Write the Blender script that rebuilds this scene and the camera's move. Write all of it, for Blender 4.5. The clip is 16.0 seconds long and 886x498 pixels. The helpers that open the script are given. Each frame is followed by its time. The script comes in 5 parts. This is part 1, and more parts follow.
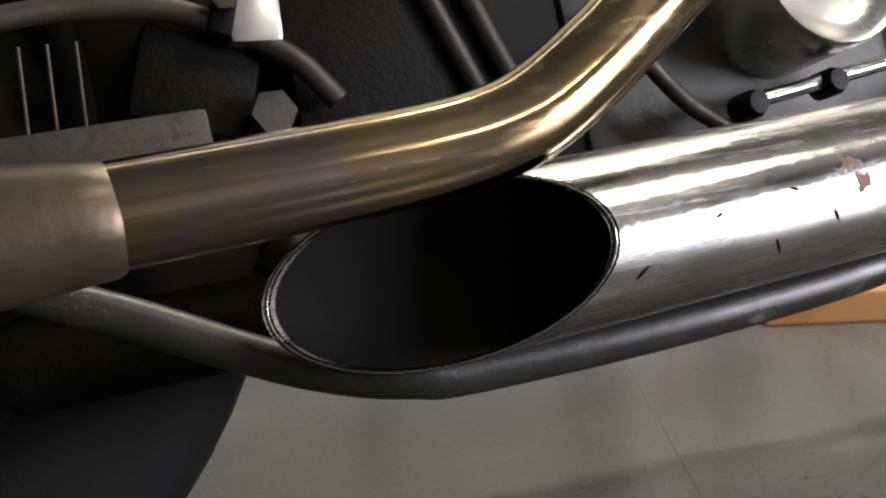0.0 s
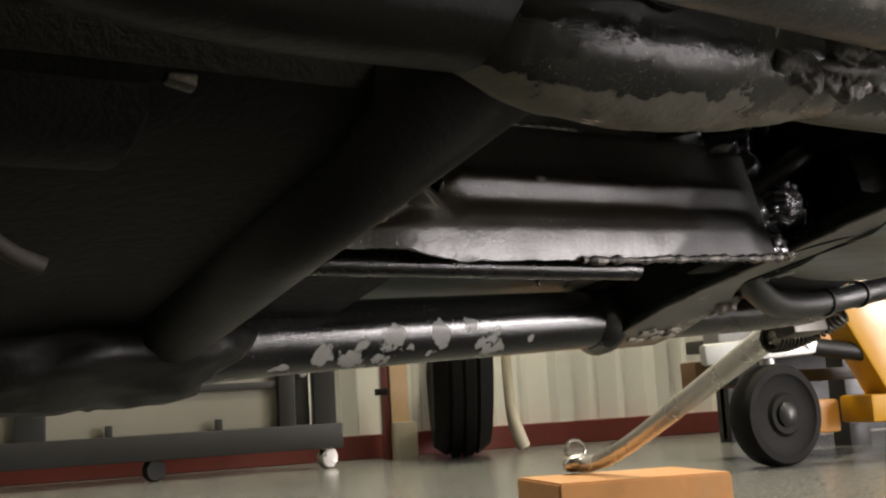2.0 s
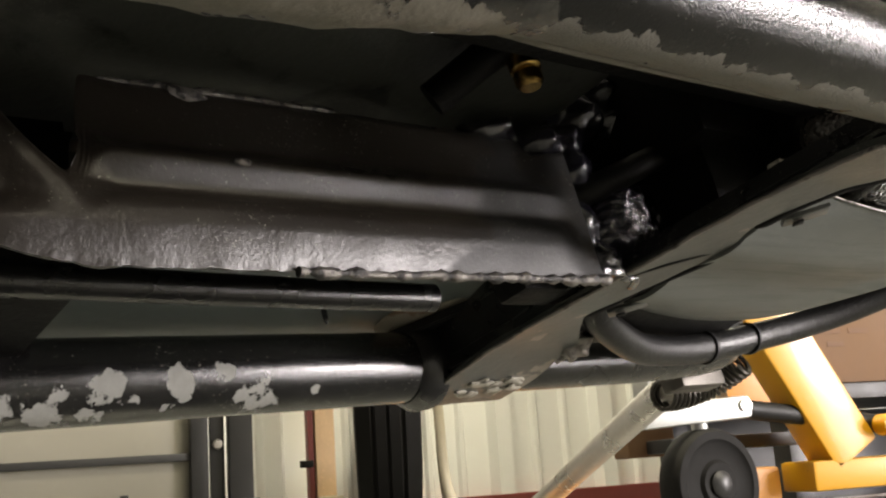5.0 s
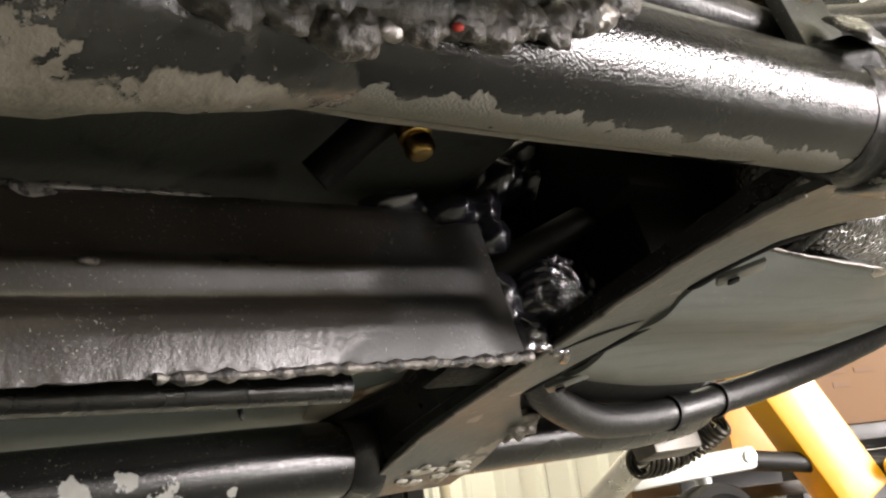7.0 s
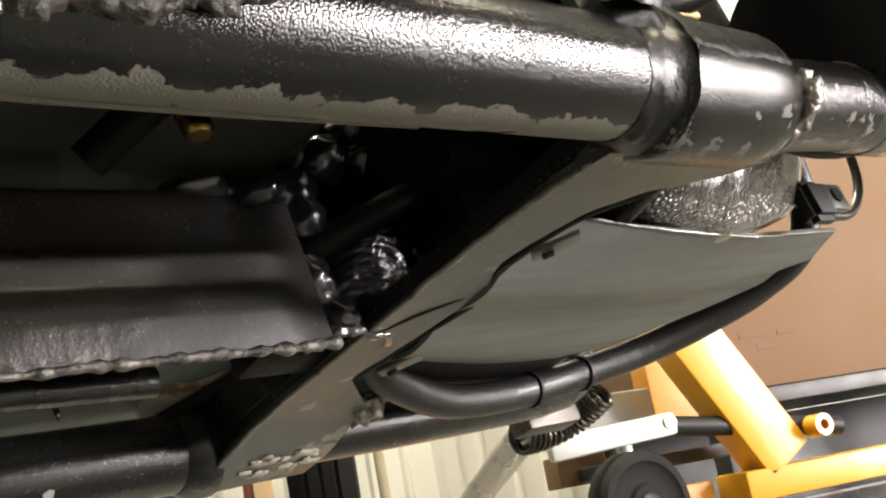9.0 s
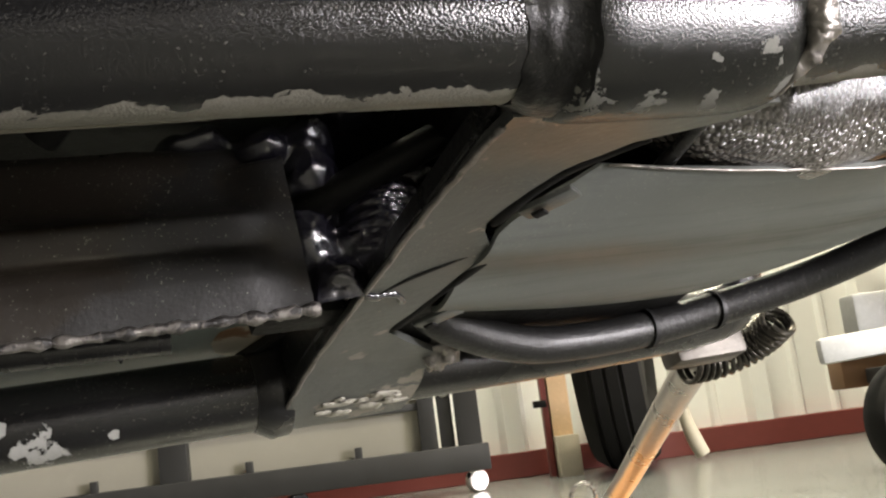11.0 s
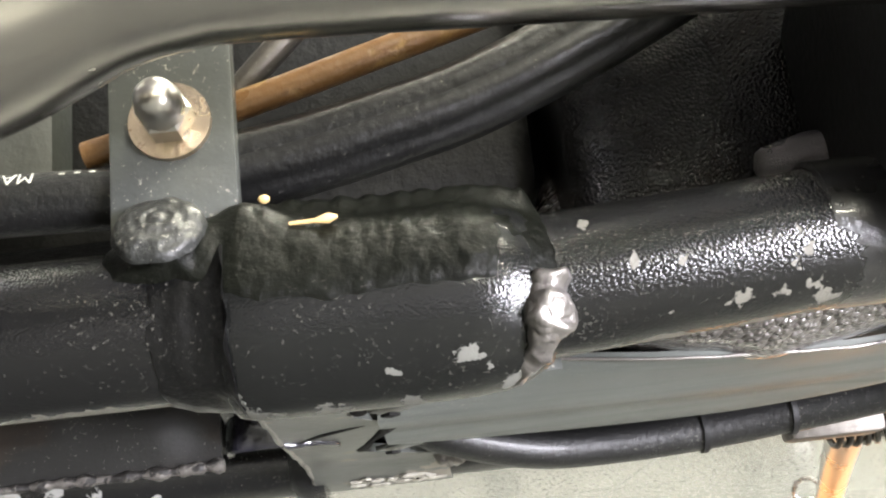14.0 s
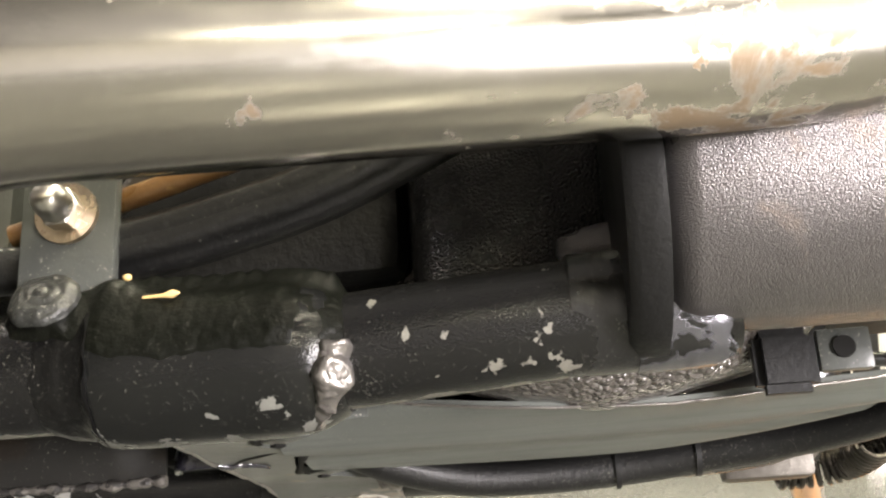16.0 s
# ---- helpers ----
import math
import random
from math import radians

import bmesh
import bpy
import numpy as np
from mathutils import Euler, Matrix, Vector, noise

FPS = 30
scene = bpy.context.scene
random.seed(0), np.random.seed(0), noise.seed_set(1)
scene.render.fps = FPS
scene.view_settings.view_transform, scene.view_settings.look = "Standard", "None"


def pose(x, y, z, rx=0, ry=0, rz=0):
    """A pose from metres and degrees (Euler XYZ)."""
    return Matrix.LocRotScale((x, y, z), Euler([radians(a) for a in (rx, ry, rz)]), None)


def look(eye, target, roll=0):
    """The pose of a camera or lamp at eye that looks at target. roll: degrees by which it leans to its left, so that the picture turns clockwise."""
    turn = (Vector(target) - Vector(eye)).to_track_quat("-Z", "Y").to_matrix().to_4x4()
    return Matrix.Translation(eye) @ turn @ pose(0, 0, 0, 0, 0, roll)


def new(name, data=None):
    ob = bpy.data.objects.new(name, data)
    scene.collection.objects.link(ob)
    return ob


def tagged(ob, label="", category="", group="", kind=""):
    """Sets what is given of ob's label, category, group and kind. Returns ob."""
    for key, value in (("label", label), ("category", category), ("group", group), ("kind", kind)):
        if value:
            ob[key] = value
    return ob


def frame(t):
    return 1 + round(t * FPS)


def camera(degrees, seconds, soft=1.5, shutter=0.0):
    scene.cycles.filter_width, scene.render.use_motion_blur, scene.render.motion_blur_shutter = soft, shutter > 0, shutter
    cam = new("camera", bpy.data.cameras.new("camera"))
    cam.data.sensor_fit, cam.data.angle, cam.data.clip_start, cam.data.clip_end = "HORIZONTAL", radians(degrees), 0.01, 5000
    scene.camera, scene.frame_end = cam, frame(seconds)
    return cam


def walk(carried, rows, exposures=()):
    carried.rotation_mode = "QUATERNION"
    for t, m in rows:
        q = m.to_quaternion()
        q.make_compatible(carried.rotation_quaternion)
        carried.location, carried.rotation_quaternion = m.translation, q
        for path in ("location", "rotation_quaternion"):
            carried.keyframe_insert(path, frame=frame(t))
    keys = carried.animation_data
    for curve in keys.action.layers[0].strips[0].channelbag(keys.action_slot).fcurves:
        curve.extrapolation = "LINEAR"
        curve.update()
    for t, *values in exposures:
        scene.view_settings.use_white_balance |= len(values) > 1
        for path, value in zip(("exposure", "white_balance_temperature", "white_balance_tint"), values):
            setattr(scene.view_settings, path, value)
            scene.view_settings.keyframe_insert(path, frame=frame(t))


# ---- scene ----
cam = camera(45.6, 16.0, soft=2.2)
PATH = [
    (0, (-0.072, -0.084, 0.341), (0.024, 1.892, 0.052), -4.3),
    (0.5, (-0.081, 0.01, 0.281), (0.26, 1.964, 0.027), -4.9),
    (0.7, (-0.078, 0.044, 0.252), (0.313, 1.997, 0.065), -5.6),
    (1, (-0.068, 0.136, 0.203), (0.462, 2.062, 0.108), -7.5),
    (1.2, (-0.066, 0.181, 0.182), (0.543, 2.086, 0.153), -6.6),
    (1.5, (-0.068, 0.229, 0.146), (0.572, 2.122, 0.221), -6.0),
    (2, (-0.048, 0.274, 0.129), (0.614, 2.139, 0.418), -3.4),
    (2.5, (-0.029, 0.295, 0.128), (0.66, 2.129, 0.53), -3.2),
    (3, (-0.007, 0.305, 0.122), (0.648, 2.148, 0.54), -3.2),
    (3.5, (0.021, 0.325, 0.121), (0.677, 2.172, 0.515), -2.7),
    (4, (0.045, 0.341, 0.121), (0.726, 2.179, 0.516), -3.0),
    (4.5, (0.062, 0.349, 0.121), (0.774, 2.178, 0.507), -3.5),
    (5, (0.086, 0.361, 0.121), (0.798, 2.183, 0.538), -4.0),
    (5.2, (0.101, 0.366, 0.123), (0.823, 2.186, 0.533), -3.8),
    (7.3, (0.14, 0.378, 0.133), (0.843, 2.174, 0.663), -8.3),
    (7.5, (0.143, 0.379, 0.133), (0.852, 2.175, 0.652), -8.5),
    (8, (0.151, 0.379, 0.133), (0.864, 2.172, 0.658), -8.1),
    (8.5, (0.173, 0.376, 0.132), (0.921, 2.162, 0.634), -9.1),
    (9, (0.194, 0.373, 0.131), (0.972, 2.155, 0.599), -10.4),
    (9.2, (0.204, 0.371, 0.132), (0.963, 2.163, 0.593), -10.1),
    (11.3, (0.365, 0.376, 0.158), (0.377, 2.35, 0.48), -5.6),
    (11.5, (0.392, 0.381, 0.164), (0.335, 2.349, 0.516), -4.3),
    (12, (0.429, 0.392, 0.184), (0.225, 2.338, 0.596), -5.2),
    (12.5, (0.462, 0.4, 0.205), (0.049, 2.328, 0.542), -4.6),
    (13, (0.474, 0.398, 0.223), (-0.035, 2.317, 0.461), -4.5),
    (13.5, (0.486, 0.402, 0.234), (-0.097, 2.311, 0.355), -4.0),
    (14, (0.503, 0.407, 0.244), (-0.125, 2.302, 0.364), -3.6),
    (14.5, (0.516, 0.403, 0.248), (-0.162, 2.281, 0.373), -3.0),
    (15, (0.544, 0.396, 0.25), (-0.173, 2.259, 0.378), -2.4),
    (15.5, (0.571, 0.386, 0.251), (-0.216, 2.216, 0.425), -1.4),
    (16, (0.603, 0.379, 0.252), (-0.227, 2.192, 0.417), -1.9),
]
walk(cam, [(t, look(eye, target, roll)) for t, eye, target, roll in PATH],
     exposures=[(0.0, -1.15, 6300, 10), (0.6, -0.95, 6500, 10), (1.0, -0.95, 6766, 6), (1.5, -0.92, 7100, 6), (2.5, -0.42, 7100, 6), (3.5, -0.1, 7140, 6), (5.0, -0.03, 7200, 6), (7.5, 0.6, 7124, 6), (8.3, 0.7, 7100, 6), (9.0, 0.3, 7200, 6), (11.5, 0.25, 6700, 6), (12.5, 0.55, 6500, 6), (13.0, 0.75, 6450, 6), (13.5, 0.85, 6400, 6), (14.5, 1.1, 6300, 6), (15.2, 1.02, 6500, 6), (16.0, 0.62, 7000, 6)])

# ---- light: fluorescent workshop, rows of ceiling fittings ----
world = bpy.data.worlds.new("workshop_air")
world.use_nodes = True
scene.world = world
world.node_tree.nodes["Background"].inputs[0].default_value = (0.9, 0.88, 0.8, 1)
world.node_tree.nodes["Background"].inputs[1].default_value = 0.02

CEILING = 3.2
LIGHT_ROWS = [(3.7, -3.2, 90), (2.3, -0.3, 120), (0.9, 2.2, 155), (-0.4, 2.1, 10)]
for lx, ly, power in LIGHT_ROWS:
    lamp = bpy.data.lights.new("tube_light", "AREA")
    lamp.shape, lamp.size, lamp.size_y = "RECTANGLE", 1.2, 0.22
    lamp.energy, lamp.color = power, (1.0, 0.93, 0.76)
    ob = new("tube_light", lamp)
    ob.matrix_world = pose(lx, ly, CEILING - 0.09)

# daylight through the half-raised roller door
lamp = bpy.data.lights.new("daylight", "AREA")
lamp.shape, lamp.size, lamp.size_y = "RECTANGLE", 2.1, 1.5
lamp.energy, lamp.color = 660, (0.96, 0.91, 1.0)
ob = new("daylight", lamp)
ob.matrix_world = look((4.93, -1.7, 0.85), (3.93, -1.7, 0.85))


# ---- materials ----
def mat(name, colour, rough=0.5, metal=0.0, vary=0.25, scale=40.0, bump=0.1, bump_scale=None, second=None, cut=0.55, edge=0.05,
        patch_scale=30.0, patch_rough=None, patch_metal=0.0, chips=(), coat=0.0, detail=6.0, low=None, rough_vary=0.15, spec=0.5, bump_depth=0.001,
        dust=0.0, streak=0.0, pits=0.0, flake=260.0, wrinkle=None):
    """A surface with fine grain, blotches, and, where second is given, patches of a second coat; chips are (u, v, w, radius)."""
    m = bpy.data.materials.new(name)
    m.use_nodes = True
    nt = m.node_tree
    nodes, links = nt.nodes, nt.links
    b = nodes["Principled BSDF"]
    tc = nodes.new("ShaderNodeTexCoord")

    def node(kind, **sets):
        n = nodes.new(kind)
        for k, v in sets.items():
            n.inputs[k].default_value = v
        return n

    def math_(op, a, c=None):
        n = nodes.new("ShaderNodeMath")
        n.operation = op
        for i, x in enumerate((a, c)):
            if x is None:
                continue
            if isinstance(x, (int, float)):
                n.inputs[i].default_value = x
            else:
                links.new(x, n.inputs[i])
        return n.outputs[0]

    def mix(fac, a, c):
        n = nodes.new("ShaderNodeMix")
        n.data_type = "RGBA"
        for sock, x in ((n.inputs[0], fac), (n.inputs[6], a), (n.inputs[7], c)):
            if isinstance(x, (tuple, float, int)):
                sock.default_value = x
            else:
                links.new(x, sock)
        return n.outputs[2]

    def steps(x, lo, hi):
        n = nodes.new("ShaderNodeMapRange")
        n.interpolation_type = "SMOOTHSTEP"
        n.inputs[1].default_value, n.inputs[2].default_value = lo, hi
        links.new(x, n.inputs[0])
        return n.outputs[0]

    fine = node("ShaderNodeTexNoise", Scale=scale * 6, Detail=detail, Roughness=0.65)
    broad = node("ShaderNodeTexNoise", Scale=scale * 0.5, Detail=4.0, Roughness=0.6)
    for n in (fine, broad):
        links.new(tc.outputs["Object"], n.inputs["Vector"])
    c4 = (*colour, 1)
    dark = (*[c * (1 - vary) for c in colour], 1)
    light = (*[min(1, c * (1 + vary)) for c in colour], 1)
    col = mix(broad.outputs[0], dark, light)
    col = mix(math_("MULTIPLY", steps(fine.outputs[0], 0.5, 0.75), 0.5), col, light)
    r = math_("ADD", math_("MULTIPLY", math_("SUBTRACT", broad.outputs[0], 0.5), rough_vary * 2), rough)
    height = fine.outputs[0]
    metal_out = None
    if second is not None:
        pn = node("ShaderNodeTexNoise", Scale=patch_scale, Detail=8.0, Roughness=0.6, Distortion=0.4)
        links.new(tc.outputs["Object"], pn.inputs["Vector"])
        f = pn.outputs[0]
        if low is not None:
            # wear gathers where the part scrapes: (direction, from, to, amount)
            dot = nodes.new("ShaderNodeVectorMath")
            dot.operation = "DOT_PRODUCT"
            links.new(tc.outputs["Object"], dot.inputs[0])
            dot.inputs[1].default_value = low[0]
            f = math_("ADD", f, math_("MULTIPLY", steps(dot.outputs["Value"], low[1], low[2]), low[3]))
        mask = steps(f, cut, cut + edge)
        cn = node("ShaderNodeTexNoise", Scale=flake, Detail=6.0, Roughness=0.6)
        links.new(tc.outputs["Object"], cn.inputs["Vector"])
        for u, v, w, rad in chips:
            d = nodes.new("ShaderNodeVectorMath")
            d.operation = "DISTANCE"
            links.new(tc.outputs["Object"], d.inputs[0])
            d.inputs[1].default_value = (u, v, w)
            wob = math_("ADD", d.outputs["Value"], math_("MULTIPLY", math_("SUBTRACT", cn.outputs[0], 0.5), rad * 6.5))
            inv = nodes.new("ShaderNodeMapRange")
            inv.inputs[1].default_value, inv.inputs[2].default_value = rad * 1.1, rad * 0.9
            links.new(wob, inv.inputs[0])
            mask = math_("MAXIMUM", mask, inv.outputs[0])
        s_dark = (*[c * 0.65 for c in second], 1)
        s_col = mix(fine.outputs[0], s_dark, (*second, 1))
        col = mix(mask, col, s_col)
        if patch_rough is not None:
            r = math_("ADD", math_("MULTIPLY", r, math_("SUBTRACT", 1.0, mask)), math_("MULTIPLY", mask, patch_rough))
        height = math_("SUBTRACT", fine.outputs[0], math_("MULTIPLY", mask, 0.8))
        if patch_metal != metal:
            metal_out = math_("ADD", metal, math_("MULTIPLY", mask, patch_metal - metal))
    if streak:
        # polishing scratches and smears that run along the tube
        mp = nodes.new("ShaderNodeMapping")
        mp.inputs["Scale"].default_value = (9.0, 160.0, 160.0)
        links.new(tc.outputs["Object"], mp.inputs["Vector"])
        sn = node("ShaderNodeTexNoise", Scale=1.0, Detail=6.0, Roughness=0.7)
        links.new(mp.outputs[0], sn.inputs["Vector"])
        sm = steps(sn.outputs[0], 0.45, 0.72)
        col = mix(math_("MULTIPLY", sm, streak), col, (*[c * 0.45 for c in colour], 1))
        r = math_("ADD", r, math_("MULTIPLY", sm, streak * 0.35))
    if dust:
        # dust grains and grime flecks
        dn = node("ShaderNodeTexNoise", Scale=900.0, Detail=3.0, Roughness=0.7)
        db = node("ShaderNodeTexNoise", Scale=26.0, Detail=4.0, Roughness=0.6)
        for n in (dn, db):
            links.new(tc.outputs["Object"], n.inputs["Vector"])
        dm = math_("MULTIPLY", steps(math_("ADD", dn.outputs[0], math_("MULTIPLY", db.outputs[0], 0.3)), 0.80, 0.86), min(1.0, dust * 1.3))
        film_ = math_("MULTIPLY", steps(db.outputs[0], 0.42, 0.75), 0.05 * dust)
        col = mix(film_, col, (0.13, 0.125, 0.105, 1))
        col = mix(dm, col, (0.30, 0.29, 0.25, 1))
        r = math_("ADD", r, math_("MULTIPLY", dm, 0.3))
        r = math_("ADD", r, math_("MULTIPLY", film_, 1.2))
    links.new(col, b.inputs["Base Color"])
    links.new(r, b.inputs["Roughness"])
    if metal_out is not None:
        links.new(metal_out, b.inputs["Metallic"])
    else:
        b.inputs["Metallic"].default_value = metal
    b.inputs["Specular IOR Level"].default_value = spec
    b.inputs["Coat Weight"].default_value = coat
    b.inputs["Coat Roughness"].default_value = 0.08
    if bump:
        bp = nodes.new("ShaderNodeBump")
        bp.inputs["Strength"].default_value = bump
        bp.inputs["Distance"].default_value = bump_depth
        if bump_scale:
            bn = node("ShaderNodeTexNoise", Scale=bump_scale, Detail=5.0, Roughness=0.6)
            links.new(tc.outputs["Object"], bn.inputs["Vector"])
            height = math_("ADD", math_("MULTIPLY", height, 0.3), bn.outputs[0])
        if pits:
            vo = nodes.new("ShaderNodeTexVoronoi")
            vo.feature = "F1"
            vo.inputs["Scale"].default_value = pits
            links.new(tc.outputs["Object"], vo.inputs["Vector"])
            height = math_("ADD", math_("MULTIPLY", height, 0.2), math_("MULTIPLY", vo.outputs["Distance"], -1.5))
        if wrinkle is not None:
            # paint lifted in small curls round one place: (u, v, w, radius)
            wn = node("ShaderNodeTexNoise", Scale=300.0, Detail=3.0, Roughness=0.5, Distortion=2.2)
            wd = nodes.new("ShaderNodeVectorMath")
            wd.operation = "DISTANCE"
            for x, sock in ((tc.outputs["Object"], wn.inputs["Vector"]), (tc.outputs["Object"], wd.inputs[0])):
                links.new(x, sock)
            wd.inputs[1].default_value = wrinkle[:3]
            near = math_("SUBTRACT", 1.0, steps(wd.outputs["Value"], wrinkle[3] * 0.5, wrinkle[3]))
            height = math_("ADD", height, math_("MULTIPLY", near, math_("MULTIPLY", steps(wn.outputs[0], 0.5, 0.62), 5.0)))
        links.new(height, bp.inputs["Height"])
        links.new(bp.outputs[0], b.inputs["Normal"])
    return m


GREY_PRIMER = (0.19, 0.182, 0.152)
M_RAIL = mat("worn_black_paint", (0.006, 0.006, 0.0059), 0.15, bump=0.13, bump_scale=700, rough_vary=0.06, pits=1300, second=GREY_PRIMER, cut=0.80, edge=0.03, patch_scale=62,
             patch_rough=0.6, low=((0.0, 0.6, -0.8), 0.0065, 0.0165, 0.42), coat=0.0, dust=0.12, spec=0.42, flake=210.0,
             chips=[(0.2188, -0.0135, 0.0105, 0.0014), (0.2285, -0.0138, -0.0005, 0.0014), (0.2378, -0.0136, -0.0008, 0.0012), (0.234, -0.0065, -0.0102, 0.0014), (0.2519, -0.0078, -0.0094, 0.0022), (0.2535, -0.0100, -0.0065, 0.0010), (0.2623, -0.0078, -0.0094, 0.0015), (0.2640, -0.0120, -0.0035, 0.0018),
                    (0.2662, -0.0139, 0.003, 0.0014), (0.2675, -0.0125, -0.0010, 0.0012), (0.270, -0.0085, -0.0080, 0.0020), (0.2771, -0.0120, 0.0140, 0.0018), (0.268, -0.0095, 0.0170, 0.0012), (0.2717, -0.0035, -0.0110, 0.0024), (0.2499, -0.0085, 0.0175, 0.0008)], wrinkle=(0.055, -0.014, -0.012, 0.026))
M_FRONTRAIL = mat("dusty_chipped_black_paint", (0.006, 0.006, 0.0059), 0.20, bump=0.18, bump_scale=700, rough_vary=0.06, pits=1150, second=GREY_PRIMER, cut=0.80, edge=0.03, patch_scale=62,
             patch_rough=0.6, low=((0.0, 0.6, -0.8), 0.0065, 0.0165, 0.42), coat=0.0, dust=0.12, spec=0.42, flake=210.0,
             chips=[(0.2188, -0.0135, 0.0105, 0.0014), (0.2285, -0.0138, -0.0005, 0.0014), (0.2378, -0.0136, -0.0008, 0.0012), (0.234, -0.0065, -0.0102, 0.0014), (0.2519, -0.0078, -0.0094, 0.0022), (0.2535, -0.0100, -0.0065, 0.0010), (0.2623, -0.0078, -0.0094, 0.0015), (0.2640, -0.0120, -0.0035, 0.0018),
                    (0.2662, -0.0139, 0.003, 0.0014), (0.2675, -0.0125, -0.0010, 0.0012), (0.270, -0.0085, -0.0080, 0.0020), (0.2771, -0.0120, 0.0140, 0.0018), (0.268, -0.0095, 0.0170, 0.0012), (0.2717, -0.0035, -0.0110, 0.0024), (0.2499, -0.0085, 0.0175, 0.0008)])
M_SLEEVE = mat("black_sleeve_paint", (0.006, 0.0063, 0.006), 0.17, bump=0.11, rough_vary=0.06, bump_scale=700, second=(0.17, 0.17, 0.15), cut=0.82, edge=0.02, patch_scale=80, patch_rough=0.65, coat=0.0, dust=0.15, pits=1400, spec=0.4,
               chips=[(0.1895, -0.0155, -0.0178, 0.0021), (0.1935, -0.012, -0.0205, 0.0013), (0.172, -0.0135, -0.0195, 0.0013), (0.137, -0.010, -0.0215, 0.0014), (0.139, -0.002, -0.0235, 0.004), (0.199, -0.004, -0.0225, 0.003), (0.176, -0.001, -0.0245, 0.003), (0.156, -0.0005, -0.0245, 0.003)])
M_FARRAIL = mat("chipped_black_paint", (0.008, 0.0078, 0.0075), 0.2, bump=0.2, bump_scale=500, second=(0.33, 0.33, 0.30), cut=0.72, edge=0.02, patch_scale=30,
                patch_rough=0.7, low=((0, -0.3, -0.95), -0.078, -0.066, 0.10), coat=0.2, dust=0.3, flake=75.0,
                chips=[(-0.0252, 0.27, -0.0073, 0.0045), (-0.001, 0.2695, -0.006, 0.005), (0.0109, 0.2729, -0.012, 0.007), (0.020, 0.276, -0.015, 0.004), (-0.0309, 0.2779, -0.0161, 0.003), (-0.055, 0.271, -0.0093, 0.006), (-0.062, 0.274, -0.0125, 0.007), (-0.0809, 0.2777, -0.016, 0.008), (-0.1, 0.2775, -0.016, 0.005), (0.0444, 0.2737, -0.0129, 0.002)])
M_GUSSET = mat("dusty_black_gusset", (0.012, 0.0118, 0.0105), 0.24, bump=0.4, bump_scale=240, second=(0.19, 0.175, 0.135), cut=0.80, edge=0.05, patch_scale=58, patch_rough=0.6, low=((0.0, 0.6, -0.8), 0.0105, 0.0195, 0.44), spec=0.5, dust=0.45, flake=210.0,
               chips=[(-0.13, -0.006, -0.027, 0.006), (-0.158, 0.002, -0.028, 0.008)])
M_BLACK = mat("gloss_black_paint", (0.008, 0.008, 0.0082), 0.27, bump=0.3, bump_scale=350, coat=0.25, dust=0.35)
M_TUB = mat("glossy_black_sheet", (0.020, 0.0165, 0.0130), 0.29, bump=0.2, bump_scale=600, coat=0.0, dust=0.6, spec=0.42, rough_vary=0.08, second=(0.014, 0.0135, 0.0122), cut=0.70, edge=0.20, patch_scale=45, patch_rough=0.5, low=((1.0, 0.0, -0.75), 0.004, 0.046, 0.42))
M_CASE = mat("grimy_dark_grey_casting", (0.055, 0.058, 0.050), 0.45, bump=0.4, bump_scale=160, spec=0.5, dust=0.3, second=(0.022, 0.022, 0.019), cut=0.52, edge=0.1, patch_scale=18)
M_GOO = mat("oily_black_sealant", (0.013, 0.0125, 0.019), 0.2, bump=0.4, bump_scale=240, coat=0.6, spec=0.9)
M_RINGPAINT = mat("soft_black_weld_paint", (0.0035, 0.0035, 0.0034), 0.33, bump=0.5, bump_scale=260, spec=0.3, dust=0.15)
# Near-black, low gloss; boxes in this material stand in for deep shade.
M_DARK = mat("grimy_black_and_shade", (0.0055, 0.0054, 0.0048), 0.55, bump=0.6, bump_scale=240, spec=0.15)
M_GRIME = mat("dusty_dark_tube", (0.007, 0.007, 0.0058), 0.45, bump=0.3, bump_scale=200, spec=0.25, dust=0.1, second=(0.034, 0.032, 0.025), cut=0.62, edge=0.15, patch_scale=26)
M_CAST = mat("stippled_black_casting", (0.075, 0.066, 0.060), 0.2, bump=0.9, coat=0.9, bump_depth=0.0016, pits=430, spec=0.9, dust=0.2)
M_CASTFINE = mat("fine_stippled_casting", (0.006, 0.0058, 0.0055), 0.25, bump=0.6, coat=0.0, bump_depth=0.001, pits=1000, spec=0.22)
M_GREYPLATE = mat("grey_painted_steel", (0.066, 0.070, 0.065), 0.33, bump=0.25, bump_scale=220, second=(0.36, 0.33, 0.28), cut=0.67, edge=0.03, patch_scale=60, patch_rough=0.6, coat=0.05, dust=0.9, spec=0.32, flake=150.0,
                  chips=[(0.142, 0.012, -0.019, 0.006), (0.174, 0.272, -0.0167, 0.011), (0.166, 0.290, -0.0167, 0.009), (0.180, 0.255, -0.0150, 0.006), (0.160, 0.281, -0.0167, 0.006), (0.138, 0.272, -0.0165, 0.004), (0.141, 0.218, -0.0112, 0.003), (0.136, 0.165, -0.0112, 0.002), (0.143, 0.19, -0.0112, 0.003)])
M_PAN = mat("grey_oil_pan_paint", (0.125, 0.134, 0.122), 0.42, bump=0.06, bump_scale=90, second=(0.34, 0.26, 0.19), cut=0.72, edge=0.03, patch_scale=190, patch_rough=0.7, coat=0.0, dust=0.5, streak=0.35, spec=0.3)
